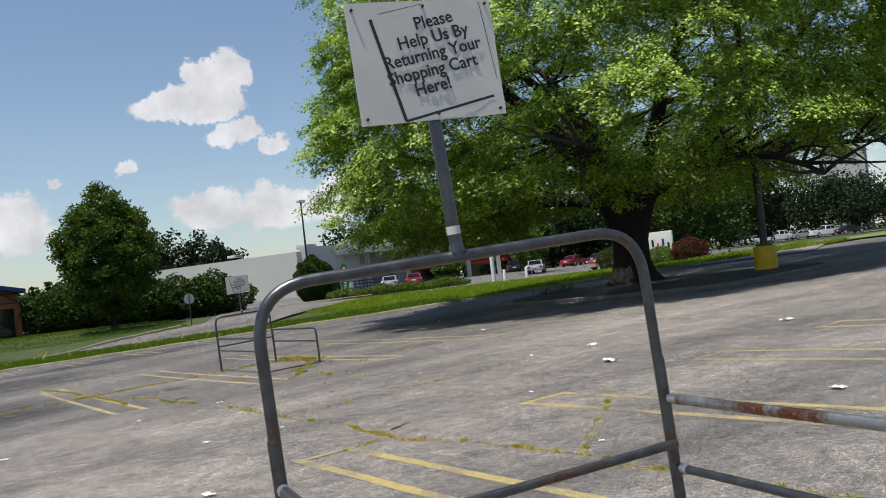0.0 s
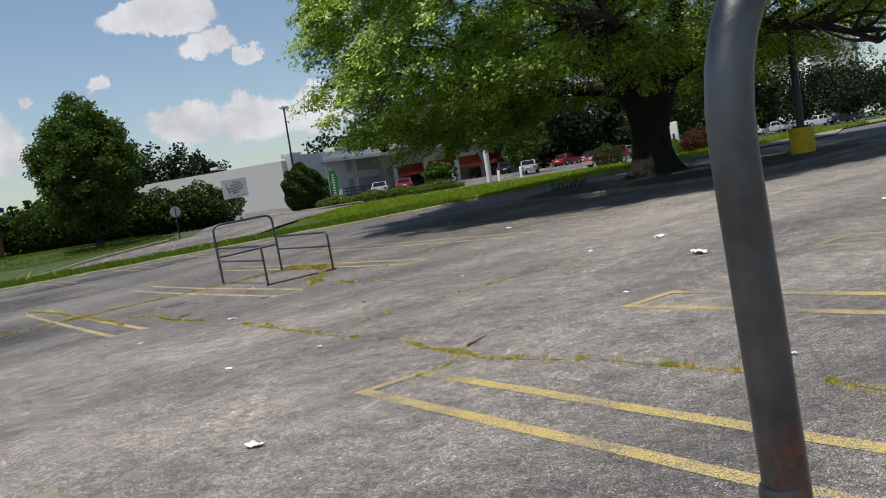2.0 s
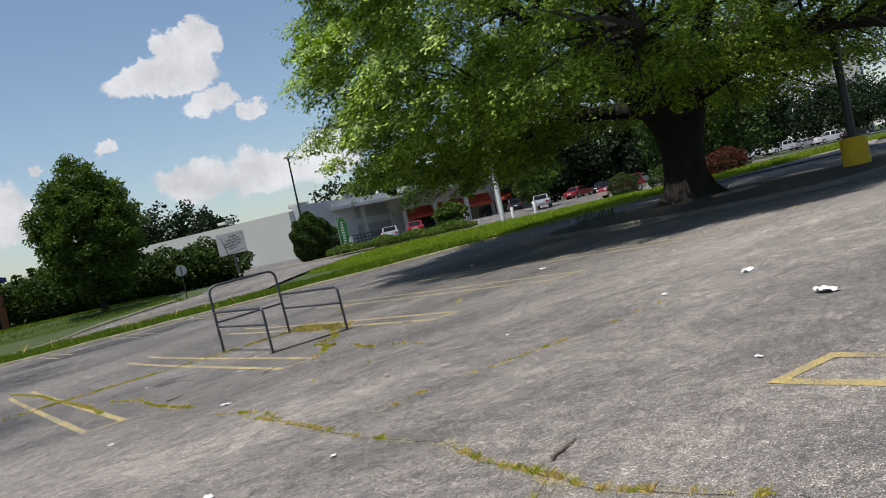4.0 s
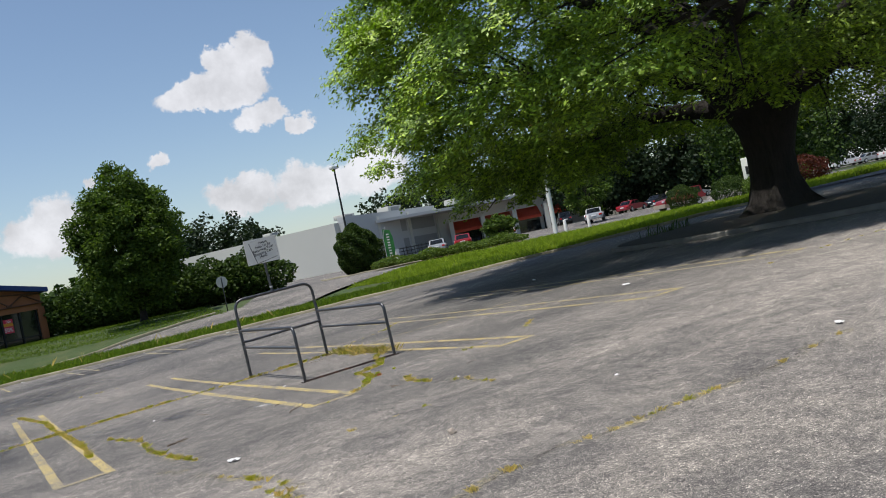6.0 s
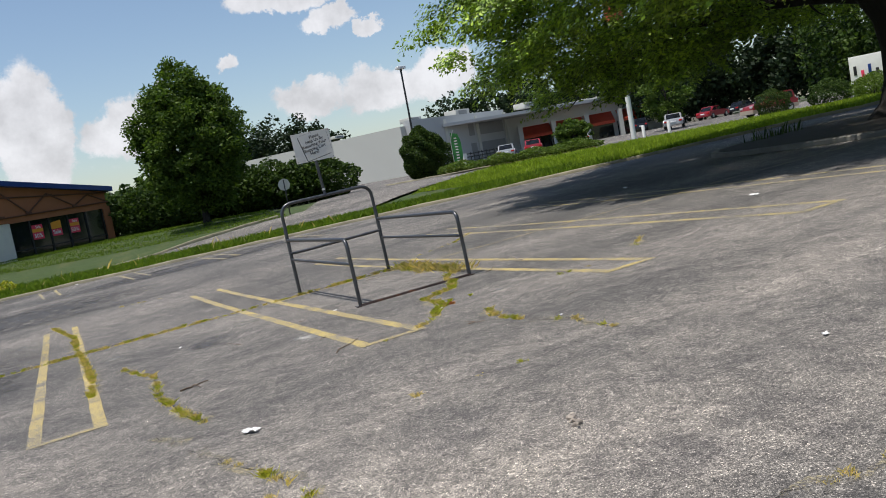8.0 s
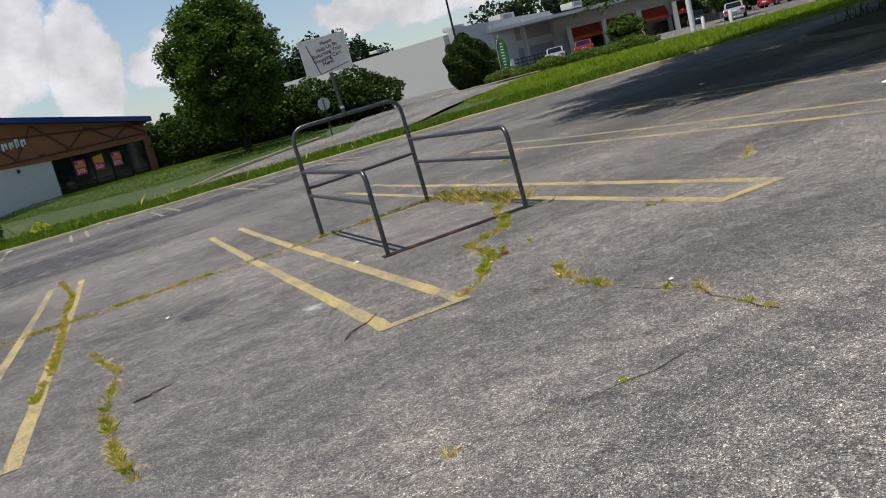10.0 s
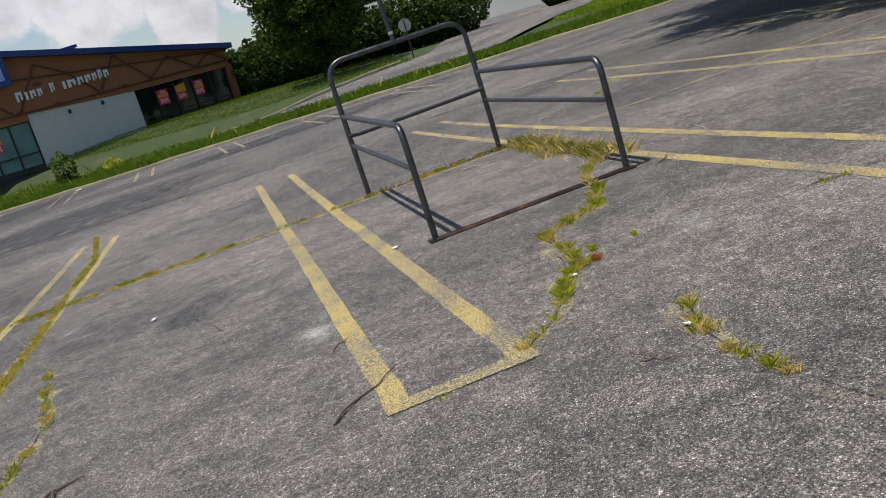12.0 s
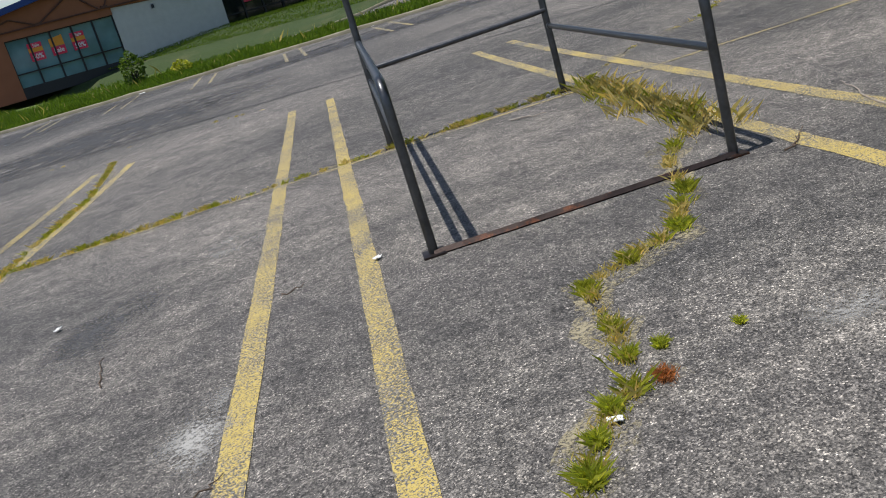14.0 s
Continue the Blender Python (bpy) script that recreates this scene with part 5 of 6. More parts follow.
def shop():
    ob = thing("shop_building", -7.7, 70.0, 0.0, "orange stucco shop with a blue roof edge and sale posters", "shop", "", 31)
    bm = bmesh.new()
    slab(bm, [(-9.5, -0.6), (15.3, -0.6), (15.3, 4.45), (-0.5, 6.95), (-0.5, 5.2), (-9.5, 3.75)], 0.35, 16)
    part("wall", bm, M["stucco"], ob)
    # the masonry between the two windows, set a little forward
    bm = bmesh.new()
    slab(bm, [(0.0, -0.6), (7.35, -0.6), (7.35, 2.97), (0.0, 3.25)], 0.0, 0.4)
    part("brick_panel", bm, M["white_brick"], ob, "white-painted brick panel")
    bm = bmesh.new()
    slab(bm, [(-9.5, 2.85), (-0.02, 2.85), (-0.02, 3.27), (7.37, 2.99), (7.37, 2.95), (15.1, 2.95), (15.1, 4.25), (-0.5, 6.95), (-0.5, 5.2), (-9.5, 3.75)], -0.1, 0.4)
    part("gable", bm, M["stucco"], ob)
    for nm, pts in (("fascia", [(-0.7, 6.95), (15.5, 4.16), (15.5, 4.52), (-0.7, 7.32)]), ("fascia", [(-10.4, 3.6), (-0.6, 5.2), (-0.6, 5.55), (-10.4, 3.95)])):
        bm = bmesh.new()
        slab(bm, pts, -0.7, 16.3)
        part(nm, bm, M["blue"], ob, "blue metal roof edge")
    bm = bmesh.new()
    slab(bm, [(-0.72, 5.2), (-0.4, 5.2), (-0.4, 7.2), (-0.72, 7.25)], -0.68, 0.3)
    part("fascia_return", bm, M["blue"], ob)
    bm = bmesh.new()
    slab(bm, [(3.0, 6.2), (6.6, 5.8), (6.4, 7.05), (3.0, 6.8)], 4.5, 10)
    dorm = part("rear_gable", bm, M["stucco"], ob)
    bm = bmesh.new()
    slab(bm, [(2.4, 6.72), (6.5, 7.0), (6.5, 7.2), (2.4, 6.9)], 4.3, 10.2)
    part("rear_fascia", bm, M["blue"], dorm)
    bm = bmesh.new()
    slab(bm, [(14.75, -0.6), (15.3, -0.6), (15.3, 3.1), (14.75, 3.1)], -0.08, 0.4)
    part("pilaster", bm, M["stucco"], ob)
    bm = bmesh.new()
    slab(bm, [(-9.5, -0.6), (-6.65, -0.6), (-6.65, 2.9), (-9.5, 2.9)], -0.08, 0.4)
    part("pilaster", bm, M["stucco"], ob)
    # windows
    for x0, x1, z0, z1, n, glass, mid in ((-6.62, -0.03, 0.02, 2.82, 5, "teal_glass", 0.85), (7.38, 14.75, 0.15, 2.98, 5, "dark_glass", 0.95)):
        win = new("window", None)
        win.parent = ob
        w = (x1 - x0) / n
        for k in range(n):
            for za, zb in ((z0, mid), (mid, z1)):
                bm = bmesh.new()
                slab(bm, [(x0 + k * w + 0.04, za + 0.03), (x0 + (k + 1) * w - 0.04, za + 0.03), (x0 + (k + 1) * w - 0.04, zb - 0.03), (x0 + k * w + 0.04, zb - 0.03)], 0.18, 0.2)
                part("pane", bm, M[glass], win)
        for k in range(n + 1):
            bm = bmesh.new()
            box(bm, (x0 + k * w, 0.14, (z0 + z1) / 2), (0.09, 0.14, z1 - z0))
            part("mullion", bm, M["frame_dark"], win)
        for z in (z0, mid, z1):
            bm = bmesh.new()
            box(bm, ((x0 + x1) / 2, 0.14, z), (x1 - x0, 0.12, 0.08))
            part("transom", bm, M["frame_dark"], win)
        bm = bmesh.new()
        slab(bm, [(x0, -0.6), (x1, -0.6), (x1, z0 - 0.02), (x0, z0 - 0.02)], 0.05, 0.4)
        part("sill_wall", bm, M["frame_dark"], win)
        for k in range(3):
            px = x0 + (1.18 + k * 0.98 + (0.15 if glass == "dark_glass" else 0)) * w
            pz = z1 - 0.95 + (0.0 if k != 1 else 0.02)
            bm = bmesh.new()
            slab(bm, [(px - 0.42, pz - 0.5), (px + 0.42, pz - 0.5), (px + 0.42, pz + (0.55 if k != 1 else 0.0)), (px - 0.42, pz + (0.55 if k != 1 else 0.0))], 0.13, 0.15)
            po = part("poster", bm, M["poster_red"], win, "red and orange sale poster")
            bm = bmesh.new()
            slab(bm, [(px - 0.42, pz + 0.02), (px + 0.42, pz + 0.02), (px + 0.42, pz + (0.26 if k != 1 else 0.62)), (px - 0.42, pz + (0.26 if k != 1 else 0.5))], 0.125, 0.14)
            part("poster_band", bm, M["poster_orange"], po)
            if k == 1:
                words(po, ["Sale"], (px, 0.118, pz - 0.36), 0.42, 0.3, M["letter"])
            else:
                words(po, ["Sale"], (px + 0.08, 0.118, pz + 0.30), 0.27, 0.3, M["letter"])
                words(po, ["50%"], (px, 0.118, pz - 0.38), 0.42, 0.3, M["letter"])
    # the trade sign, as plain upright blocks of its size
    x = -0.35
    for group in ((0.42, 0.22, 0.36, 0.3), (0.28,), (0.22, 0.55, 0.4, 0.38, 0.3, 0.26, 0.34)):
        for w in group:
            z = 4.32 + (x + 0.35) * 0.035
            bm = bmesh.new()
            tall = 0.62 if w in (0.42, 0.28, 0.26) else 0.5
            if w > 0.25:
                box(bm, (x + w * 0.18, -0.22, z + tall / 2 - 0.25), (w * 0.36, 0.12, tall), 0, 0.02)
                box(bm, (x + w * 0.8, -0.22, z + tall / 2 - 0.2), (w * 0.32, 0.12, tall - 0.1), 0, 0.02)
                box(bm, (x + w * 0.5, -0.22, z + tall - 0.36), (w * 0.4, 0.11, 0.14), 0, 0.02)
            else:
                box(bm, (x + w / 2, -0.22, z + tall / 2 - 0.25), (w * 0.8, 0.12, tall), 0, 0.02)
            part("sign_letter", bm, M["letter"], ob, "white raised sign letter")
            x += w + 0.13
        x += 0.42
    # the exposed steel truss
    bars = [((-0.4, 5.45), (15.2, 4.12)), ((-9.0, 3.3), (15.2, 3.42))]
    zig = [(-0.4, 3.4), (1.4, 6.1), (3.2, 5.2), (5.0, 3.45), (6.6, 5.55), (8.8, 3.5), (10.4, 4.7), (12.4, 3.5), (13.6, 4.2), (15.0, 3.5)]
    bars += list(zip(zig, zig[1:])) + [((-8.5, 3.3), (-6, 3.95)), ((-6, 3.95), (-4.5, 3.3)), ((-4.5, 3.3), (-2.2, 4.6)), ((-2.2, 4.6), (-0.8, 3.4))]
    for a, b in bars:
        bm = bmesh.new()
        tube(bm, [(a[0], -0.2, a[1]), (b[0], -0.2, b[1])], 0.055, 6)
        part("truss_bar", bm, M["steel_brown"], ob)
    for u, z in ((-0.4, 3.4), (1.2, 4.9), (3.2, 5.2), (5.0, 3.45), (8.8, 3.5), (10.6, 4.55), (12.4, 3.5), (14.2, 4.2), (-4.5, 3.35), (-8, 3.3), (2.0, 3.4), (6.8, 3.45)):
        bm = bmesh.new()
        box(bm, (u, -0.22, z), (0.42, 0.12, 0.16), 0, 0.02)
        part("gusset_plate", bm, M["steel_brown"], ob)
    for u in (2.6, 4.9):
        bm = bmesh.new()
        box(bm, (u, -0.12, 2.75), (0.14, 0.2, 0.26), 0, 0.03)
        part("wall_lamp", bm, M["frame_dark"], ob)


shop()


# ---- long store beyond the street ----
def wall_run(parent, name, p, q, z0, z1, thick, mat, label=""):
    """A wall from p to q (x, y)."""
    p, q = Vector(p), Vector(q)
    d = q - p
    c = (p + q) / 2
    bm = bmesh.new()
    box(bm, (c.x, c.y, (z0 + z1) / 2), (d.length, thick, z1 - z0), math.degrees(math.atan2(d.y, d.x)))
    return part(name, bm, mat, parent, label)


def long_store():
    ob = thing("store_building", 0, 0, 0, "long flat-roofed pale grey store with a red awning", "store")
    A, B, C, D = (41.5, 106.5), (60.5, 117.0), (90.0, 106.0), (21.0, 137.0)
    wall_run(ob, "side_wall", D, A, -0.5, 7.0, 1.0, M["wall_grey"], "plain pale grey side wall")
    wall_run(ob, "front_wall", (A[0] + 0.6, A[1]), B, -0.5, 7.6, 1.0, M["wall_dim"], "grey front wall with darker bands")
    wall_run(ob, "entrance_wall", B, C, -0.5, 6.9, 1.0, M["wall_grey"])
    wall_run(ob, "roof", (48, 119), (82, 119), 6.2, 6.6, 20, M["wall_dim"])
    v = Vector((B[0] - A[0], B[1] - A[1]))
    n = Vector((v.y, -v.x)).normalized()
    for k in range(3):
        for z0, z1 in ((4.6, 6.2), (1.4, 3.6)):
            a, b = Vector(A) + v * (0.06 + 0.32 * k) + n * 0.55, Vector(A) + v * (0.32 + 0.32 * k) + n * 0.55
            wall_run(ob, "wall_band", a, b, z0, z1, 0.15, M["wall_band"])
        a = Vector(A) + v * (0.34 + 0.32 * k) + n * 0.6
        wall_run(ob, "pilaster", a, a + v * 0.025, -0.5, 7.2, 0.3, M["wall_grey"])
    e = Vector((C[0] - B[0], C[1] - B[1]))
    m = Vector((e.y, -e.x)).normalized()
    for k in range(4):
        a, b = Vector(B) + e * (0.06 + 0.15 * k) + m * 1.6, Vector(B) + e * ((0.205 if k < 2 else 0.19) + 0.15 * k) + m * 1.6
        bm = bmesh.new()
        q = [(a - m * 1.1, 4.6), (b - m * 1.1, 4.6), (b + m * 0.6, 3.3), (a + m * 0.6, 3.3), (a + m * 0.6, 2.9), (b + m * 0.6, 2.9)]
        vs = [bm.verts.new((p.x, p.y, z)) for p, z in q]
        bm.faces.new(vs[:4])
        bm.faces.new((vs[3], vs[2], vs[5], vs[4]))
        bmesh.ops.solidify(bm, geom=bm.faces[:], thickness=0.08)
        part("awning", bm, M["awning"], ob, "red cloth awning")
        p = Vector(B) + e * (0.055 + 0.15 * k) + m * 2.2
        wall_run(ob, "porch_pillar", p, p + e * 0.02, -0.5, 4.7, 0.6, M["wall_grey"])
        wall_run(ob, "shop_front", a - m * 0.95, b - m * 0.95, 0.3, 3.1, 0.1, M["dark_glass"])
    for p, s in (((43.5, 108.5), (2.4, 1.6, 0.6)), ((52, 113), (3, 2, 0.9)), ((36, 117), (1.6, 1.4, 0.35)), ((66, 120), (2.5, 2, 0.8))):
        bm = bmesh.new()
        box(bm, (p[0], p[1], 7.4 + s[2] / 2), s, 28, 0.05)
        u = part("roof_unit", bm, M["wall_grey"], ob)
        bm = bmesh.new()
        box(bm, (p[0], p[1], 7.4 + s[2] * 0.55), (s[0] * 0.6, s[1] * 1.02, s[2] * 0.6), 28, 0.03)
        part("vent_grille", bm, M["wall_band"], u)
    bm = bmesh.new()
    box(bm, (33.5, 117.5, 4.6), (0.5, 0.4, 0.45), -57, 0.05)
    part("wall_lamp", bm, M["frame_dark"], ob)


long_store()
for k in range(7):
    ob = thing("cart_stack", 46 + k * 1.5, 103.6 + k * 0.8, gz(46 + k * 1.5, 103.6 + k * 0.8), "dark rack standing before the grey store front", "rack", "racks before the store", 28)
    for z in (0.4, 0.85, 1.25):
        bm = bmesh.new()
        box(bm, (0, 0, z), (1.1, 0.7, 0.12), 0, 0.03)
        part("shelf", bm, M["lamp_black"], ob)
    for x in (-0.5, 0.5):
        bm = bmesh.new()
        tube(bm, [(x, 0, 0), (x, 0, 1.4)], 0.05, 6)
        part("upright", bm, M["lamp_black"], ob)


# ---- planting by the street and the drive ----
for k in range(15):
    a = k / 14
    x, y = 7.5 + 14.0 * a, 78.5 - 7.0 * a
    shrub("hedge_conifer", x, y, (2.3, 2.0, 1.75 + 0.25 * math.sin(k * 2.1)), 2600, M["hedge_leaf"], "dark green bushy conifer in a hedge row", 600 + k, 0.3, group="hedge row")
shrub("trimmed_dome", 30.6, 74.2, (1.8, 1.8, 2.15), 16000, M["hedge_leaf"], "tall clipped dark green dome-shaped bush", 620, 0.22, tight=0.88)
shrub("trimmed_dome", 32.9, 76.6, (1.5, 1.5, 1.6), 9000, M["hedge_leaf"], "clipped dark bush behind a larger one", 621, 0.15, tight=0.85)
for k in range(13):
    a = k / 12
    shrub("juniper", 31.0 + 9.5 * a, 69.5 - 5.0 * a + 0.8 * math.sin(k * 2.6), (1.3, 1.0, 0.42 + 0.1 * math.sin(k * 1.9)), 1500, M["bush_leaf"], "low spreading green juniper in mulch", 640 + k, 0.16, group="juniper bed")
tagged(new("mulch_bed", wide_strip("mulch_bed", [(27.8, 69.5), (33, 69), (41, 64)], 1.9, M["mulch"], 0.1)), "brown mulch bed under the junipers", "planting bed", "", "structure")
kerb_run("kerb_bed", [(26.5, 73.0), (25.7, 70.0), (27.0, 67.6), (33, 66.8)], 0.16, 0.16, M["concrete"], "curved pale kerb round the planting bed", 0.5)
shrub("barberry", 35.4, 30.4, (1.0, 1.0, 0.72), 5200, M["red_leaf"], "rounded dark red barberry bush", 660, 0.1)
for k, (x, y, r) in enumerate(((36.0, 33.4, 0.9), (37.4, 34.6, 0.9), (38.6, 36.0, 0.9), (36.9, 31.9, 0.5))):
    shrub("boxwood", x, y, (r, r, 0.62), 2400, M["bush_leaf"], "clipped bright green low shrub", 670 + k, 0.1, group="green shrubs by the drive")
for k, (x, y, r) in enumerate(((53, 57.5, 1.25), (47.2, 46.5, 1.25), (46.0, 41.6, 1.0))):
    shrub("topiary", x, y, (r, r, r * 0.8), 9000, M["hedge_leaf"], "clipped round evergreen bush by the street", 680 + k, 0.1, tight=0.92)
for k, (x, y, h, r, m) in enumerate(((57.5, 76, 6.0, 2.6, "maple_leaf"), (46.5, 76, 2.6, 1.7, "maple_leaf"))):
    tree("street_tree", x, y, 1.0, 0.12, h * 0.58, (r, r, h * 0.42), 150, M[m], "small leafy dark green tree by the forecourt", 700 + k, 0.26, 45)
# a young weed tree on the verge
shrub("weed_shrub", -2.1, 45.6, (0.42, 0.4, 0.7), 900, M["bush_leaf"], "wild leafy green weed bush on the verge", 720, 0.12)
shrub("weed_shrub", -0.2, 44.6, (0.35, 0.3, 0.3), 500, M["blade_weed"], "small wild weed bush on the verge", 721, 0.1)
for k, (x, y) in enumerate(((20.9, 24.5), (21.6, 24.6), (22.1, 24.4))):
    r = np.random.default_rng(730 + k)
    ob = thing("iris_clump", x, y, gz(x, y) + 0.1, "upright sword-leaved green clump on the island", "plant", "iris clumps")
    v, f = blades(np.c_[r.normal(0, 0.16, (26, 2)), np.zeros(26)], np.full(26, 0.34), r, 0.014, 0.5)
    o = new("sword_leaves", raw_mesh("sword_leaves", v, f, M["hedge_leaf"]))
    o.parent = ob


def woods(name, spots, mat, label, seed, leaf=0.62):
    """Far woods: trunks and leafy crowns too many to count."""
    r = np.random.default_rng(seed)
    pts = []
    for x, y, h, w in spots:
        z = gz(x, y)
        for k in range(60):
            c = np.array([x, y, z + h * 0.55]) + leafy_blob(r, (w, w, h * 0.47), 1, shells=0.3)[0]
            pts.append(cloud_points(r, c, (w * 0.34, w * 0.34, w * 0.3), 52))
    v, f = leaves(np.concatenate(pts), r, leaf, leaf * 0.7, 0.1)
    tagged(new(name, raw_mesh(name, v, f, mat)), label, "woods", "", "stuff")


r = np.random.default_rng(9)
spots = []
for k in range(40):
    a = radians(12 + 36 * k / 39)
    d = r.uniform(205, 240)
    spots.append((d * math.cos(a), d * math.sin(a) - 4, r.uniform(10, 15), r.uniform(6, 8.5)))
woods("east_woods", spots, M["wood_leaf"], "dark green woods beyond the far car park", 10)
spots = [(62 + k * 5.5, 134 + r.uniform(-4, 4) - k * 2.2, r.uniform(9, 13), r.uniform(4, 5.5)) for k in range(8)]
spots += [(78 + k * 3.0, 106 - k * 2.6 + r.uniform(-3, 3), r.uniform(8, 11.5), r.uniform(4, 5)) for k in range(9)]
woods("middle_woods", spots, M["wood_leaf"], "dark trees behind the street and store", 11)
woods("roadside_thicket", [(52.2, 50.0, 8.0, 2.6), (54.4, 48.6, 9.0, 2.8), (56.8, 47.2, 8.0, 2.6)], M["hedge_leaf"], "dark thicket of tall evergreens beside the drive", 14, 0.3)
spots = [(33, 160, 13, 5.5), (38, 163, 14, 5.0), (43, 160, 13.5, 4.5), (29, 158, 11, 4.5), (50, 168, 11, 4)]
woods("north_woods", spots, M["wood_leaf"], "rounded trees behind the store's side wall", 12)
spots = [(4 + k * 2.6, 88 + r.uniform(-2, 2), r.uniform(3.4, 4.2), 2.6) for k in range(4)] + [(-60 + k * 14, 150 + r.uniform(-5, 5), r.uniform(3.5, 5), 6) for k in range(7)]
woods("lawn_woods", spots, M["hedge_leaf"], "dark woods behind the hedge and shop", 13)


# ---- street furniture ----
def lamp_post(x, y, h, base, label):
    ob = thing("street_lamp", x, y, gz(x, y), label, "street lamp")
    z0 = 0.0
    if base:
        bm = bmesh.new()
        tube(bm, [(0, 0, -0.1), (0, 0, 0.1), (0, 0, 0.86), (0, 0, 0.9)], 1, 32, [0.355, 0.36, 0.355, 0.335])
        part("concrete_base", bm, M["yellow_base"], ob, "yellow-painted concrete base")
        z0 = 0.9
        bm = bmesh.new()
        box(bm, (0, 0, z0 + 0.03), (0.38, 0.38, 0.06), 0, 0.01)
        part("base_plate", bm, M["lamp_black"], ob)
        for k in range(4):
            a = math.tau * (k + 0.5) / 4
            bm = bmesh.new()
            tube(bm, [(0.2 * math.cos(a), 0.2 * math.sin(a), z0 + 0.05), (0.2 * math.cos(a), 0.2 * math.sin(a), z0 + 0.13)], 0.02, 6)
            part("bolt", bm, M["rust"], ob)
    bm = bmesh.new()
    tube(bm, [(0, 0, z0 - 0.05), (0, 0, h)], 1, 12, [0.12, 0.09])
    part("pole", bm, M["lamp_black"], ob)
    bm = bmesh.new()
    tube(bm, [(0, 0, h - 0.1), (0, 0, h + 0.12)], 1, 12, [0.12, 0.12])
    part("collar", bm, M["lamp_black"], ob)
    bm = bmesh.new()
    box(bm, (0, 0, h + 0.25), (1.0, 0.55, 0.28), 20, 0.08)
    head = part("lamp_head", bm, M["lamp_white"], ob, "white box lamp head")
    bm = bmesh.new()
    box(bm, (0, 0, h + 0.095), (0.7, 0.4, 0.03), 20, 0.01)
    part("lens", bm, M["head"], head)
    return ob


lamp_post(22.9, 14.9, 9.0, True, "black lamp post on a yellow concrete base")
lamp_post(35.2, 87.4, 10.6, False, "tall black lamp post with a white head")

ob = thing("stop_sign", 15.4, 60.6, gz(15.4, 60.6), "bare grey back of an octagonal sign on a post", "road sign")
bm = bmesh.new()
box(bm, (0, 0, 1.05), (0.07, 0.05, 2.3), 0, 0.008)
part("post", bm, M["pipe_dark"], ob)
bm = bmesh.new()
tube(bm, [(0, 0.03, 1.88), (0, 0.036, 1.88)], 0.4, 8)
part("plate", bm, M["stop_back"], ob)

ob = thing("feather_flag", 33.0, 73.5, gz(33.0, 73.5), "tall green feather flag with a curved top", "flag", "", -24)
bm = bmesh.new()
tube(bm, rounded([(0, 0, -0.1), (0, 0, 2.9), (0.35, -0.15, 3.55)], 0.6, 8), 0.02, 8)
part("flag_pole", bm, M["lamp_white"], ob)
bm = bmesh.new()
n = 14
lft = [bm.verts.new((0.02 + 0.22 * max(0, k / n - 0.8), 0.02 * math.sin(k), 0.55 + 2.85 * k / n)) for k in range(n + 1)]
rgt = [bm.verts.new((0.85 - 0.45 * max(0, k / n - 0.75) * 4 * 0.4, -0.05 + 0.05 * math.sin(k * 0.8), 0.5 + 2.7 * k / n)) for k in range(n + 1)]
for k in range(n):
    bm.faces.new((lft[k], rgt[k], rgt[k + 1], lft[k + 1]))
bmesh.ops.solidify(bm, geom=bm.faces[:], thickness=0.01)
cl = part("flag_cloth", bm, M["flag_green"], ob)
for k in range(9):
    bm = bmesh.new()
    box(bm, (0.42, -0.075, 0.95 + k * 0.24), (0.24, 0.012, 0.1))
    part("print_bar", bm, M["letter"], cl)
ob = thing("sign_stub", 33.9, 73.3, gz(33.9, 73.3), "low white painted stub post beside a flag", "post")
bm = bmesh.new()
box(bm, (0, 0, 0.7), (0.45, 0.3, 1.5), 20, 0.04)
part("stub", bm, M["post_white"], ob)

ob = thing("pylon_post", 40.4, 58.0, gz(40.4, 58.0), "thick white steel sign post on the grass", "post")
bm = bmesh.new()
tube(bm, [(0, 0, -0.2), (0, 0, 8.5)], 0.18, 20)
part("shaft", bm, M["post_white"], ob)
bm = bmesh.new()
box(bm, (0, 0, 9.6), (2.6, 0.5, 2.2), 35, 0.06)
part("sign_cabinet", bm, M["awning"], ob, "red sign box")
for k, (x, y) in enumerate(((47, 62.5), (44.2, 62))):
    ob = thing("bollard", x, y, gz(x, y), "short white bollard at the street edge", "bollard", "bollards")
    bm = bmesh.new()
    tube(bm, [(0, 0, -0.1), (0, 0, 0.95), (0, 0, 1.05)], 1, 12, [0.13, 0.13, 0.09])
    part("shaft", bm, M["post_white"], ob)

ob = thing("monument_sign", 39.8, 37.1, gz(39.8, 37.1), "white slab sign with coloured marks by the drive", "sign", "", -56)
bm = bmesh.new()
box(bm, (0, 0, 1.1), (1.5, 0.35, 2.3), 0, 0.04)
part("slab", bm, M["post_white"], ob)
for k in range(4):
    bm = bmesh.new()
    box(bm, (-0.5 + 0.33 * k, -0.19, 1.55 - 0.25 * (k % 2)), (0.14, 0.02, 0.45), 0, 0.01)
    part("mark", bm, M[("ink", "poster_red", "blue", "ink")[k]], ob)
ob = thing("tower_block", 196, 133, gz(196, 133), "tall pale building rising over far trees", "building", "", 30)
bm = bmesh.new()
box(bm, (0, 0, 9), (9.5, 10, 24))
part("wall", bm, M["wall_grey"], ob)
for k in range(3):
    bm = bmesh.new()
    box(bm, (-3 + 3 * k, -5.02, 9), (0.6, 0.1, 22))
    part("rib", bm, M["wall_dim"], ob)


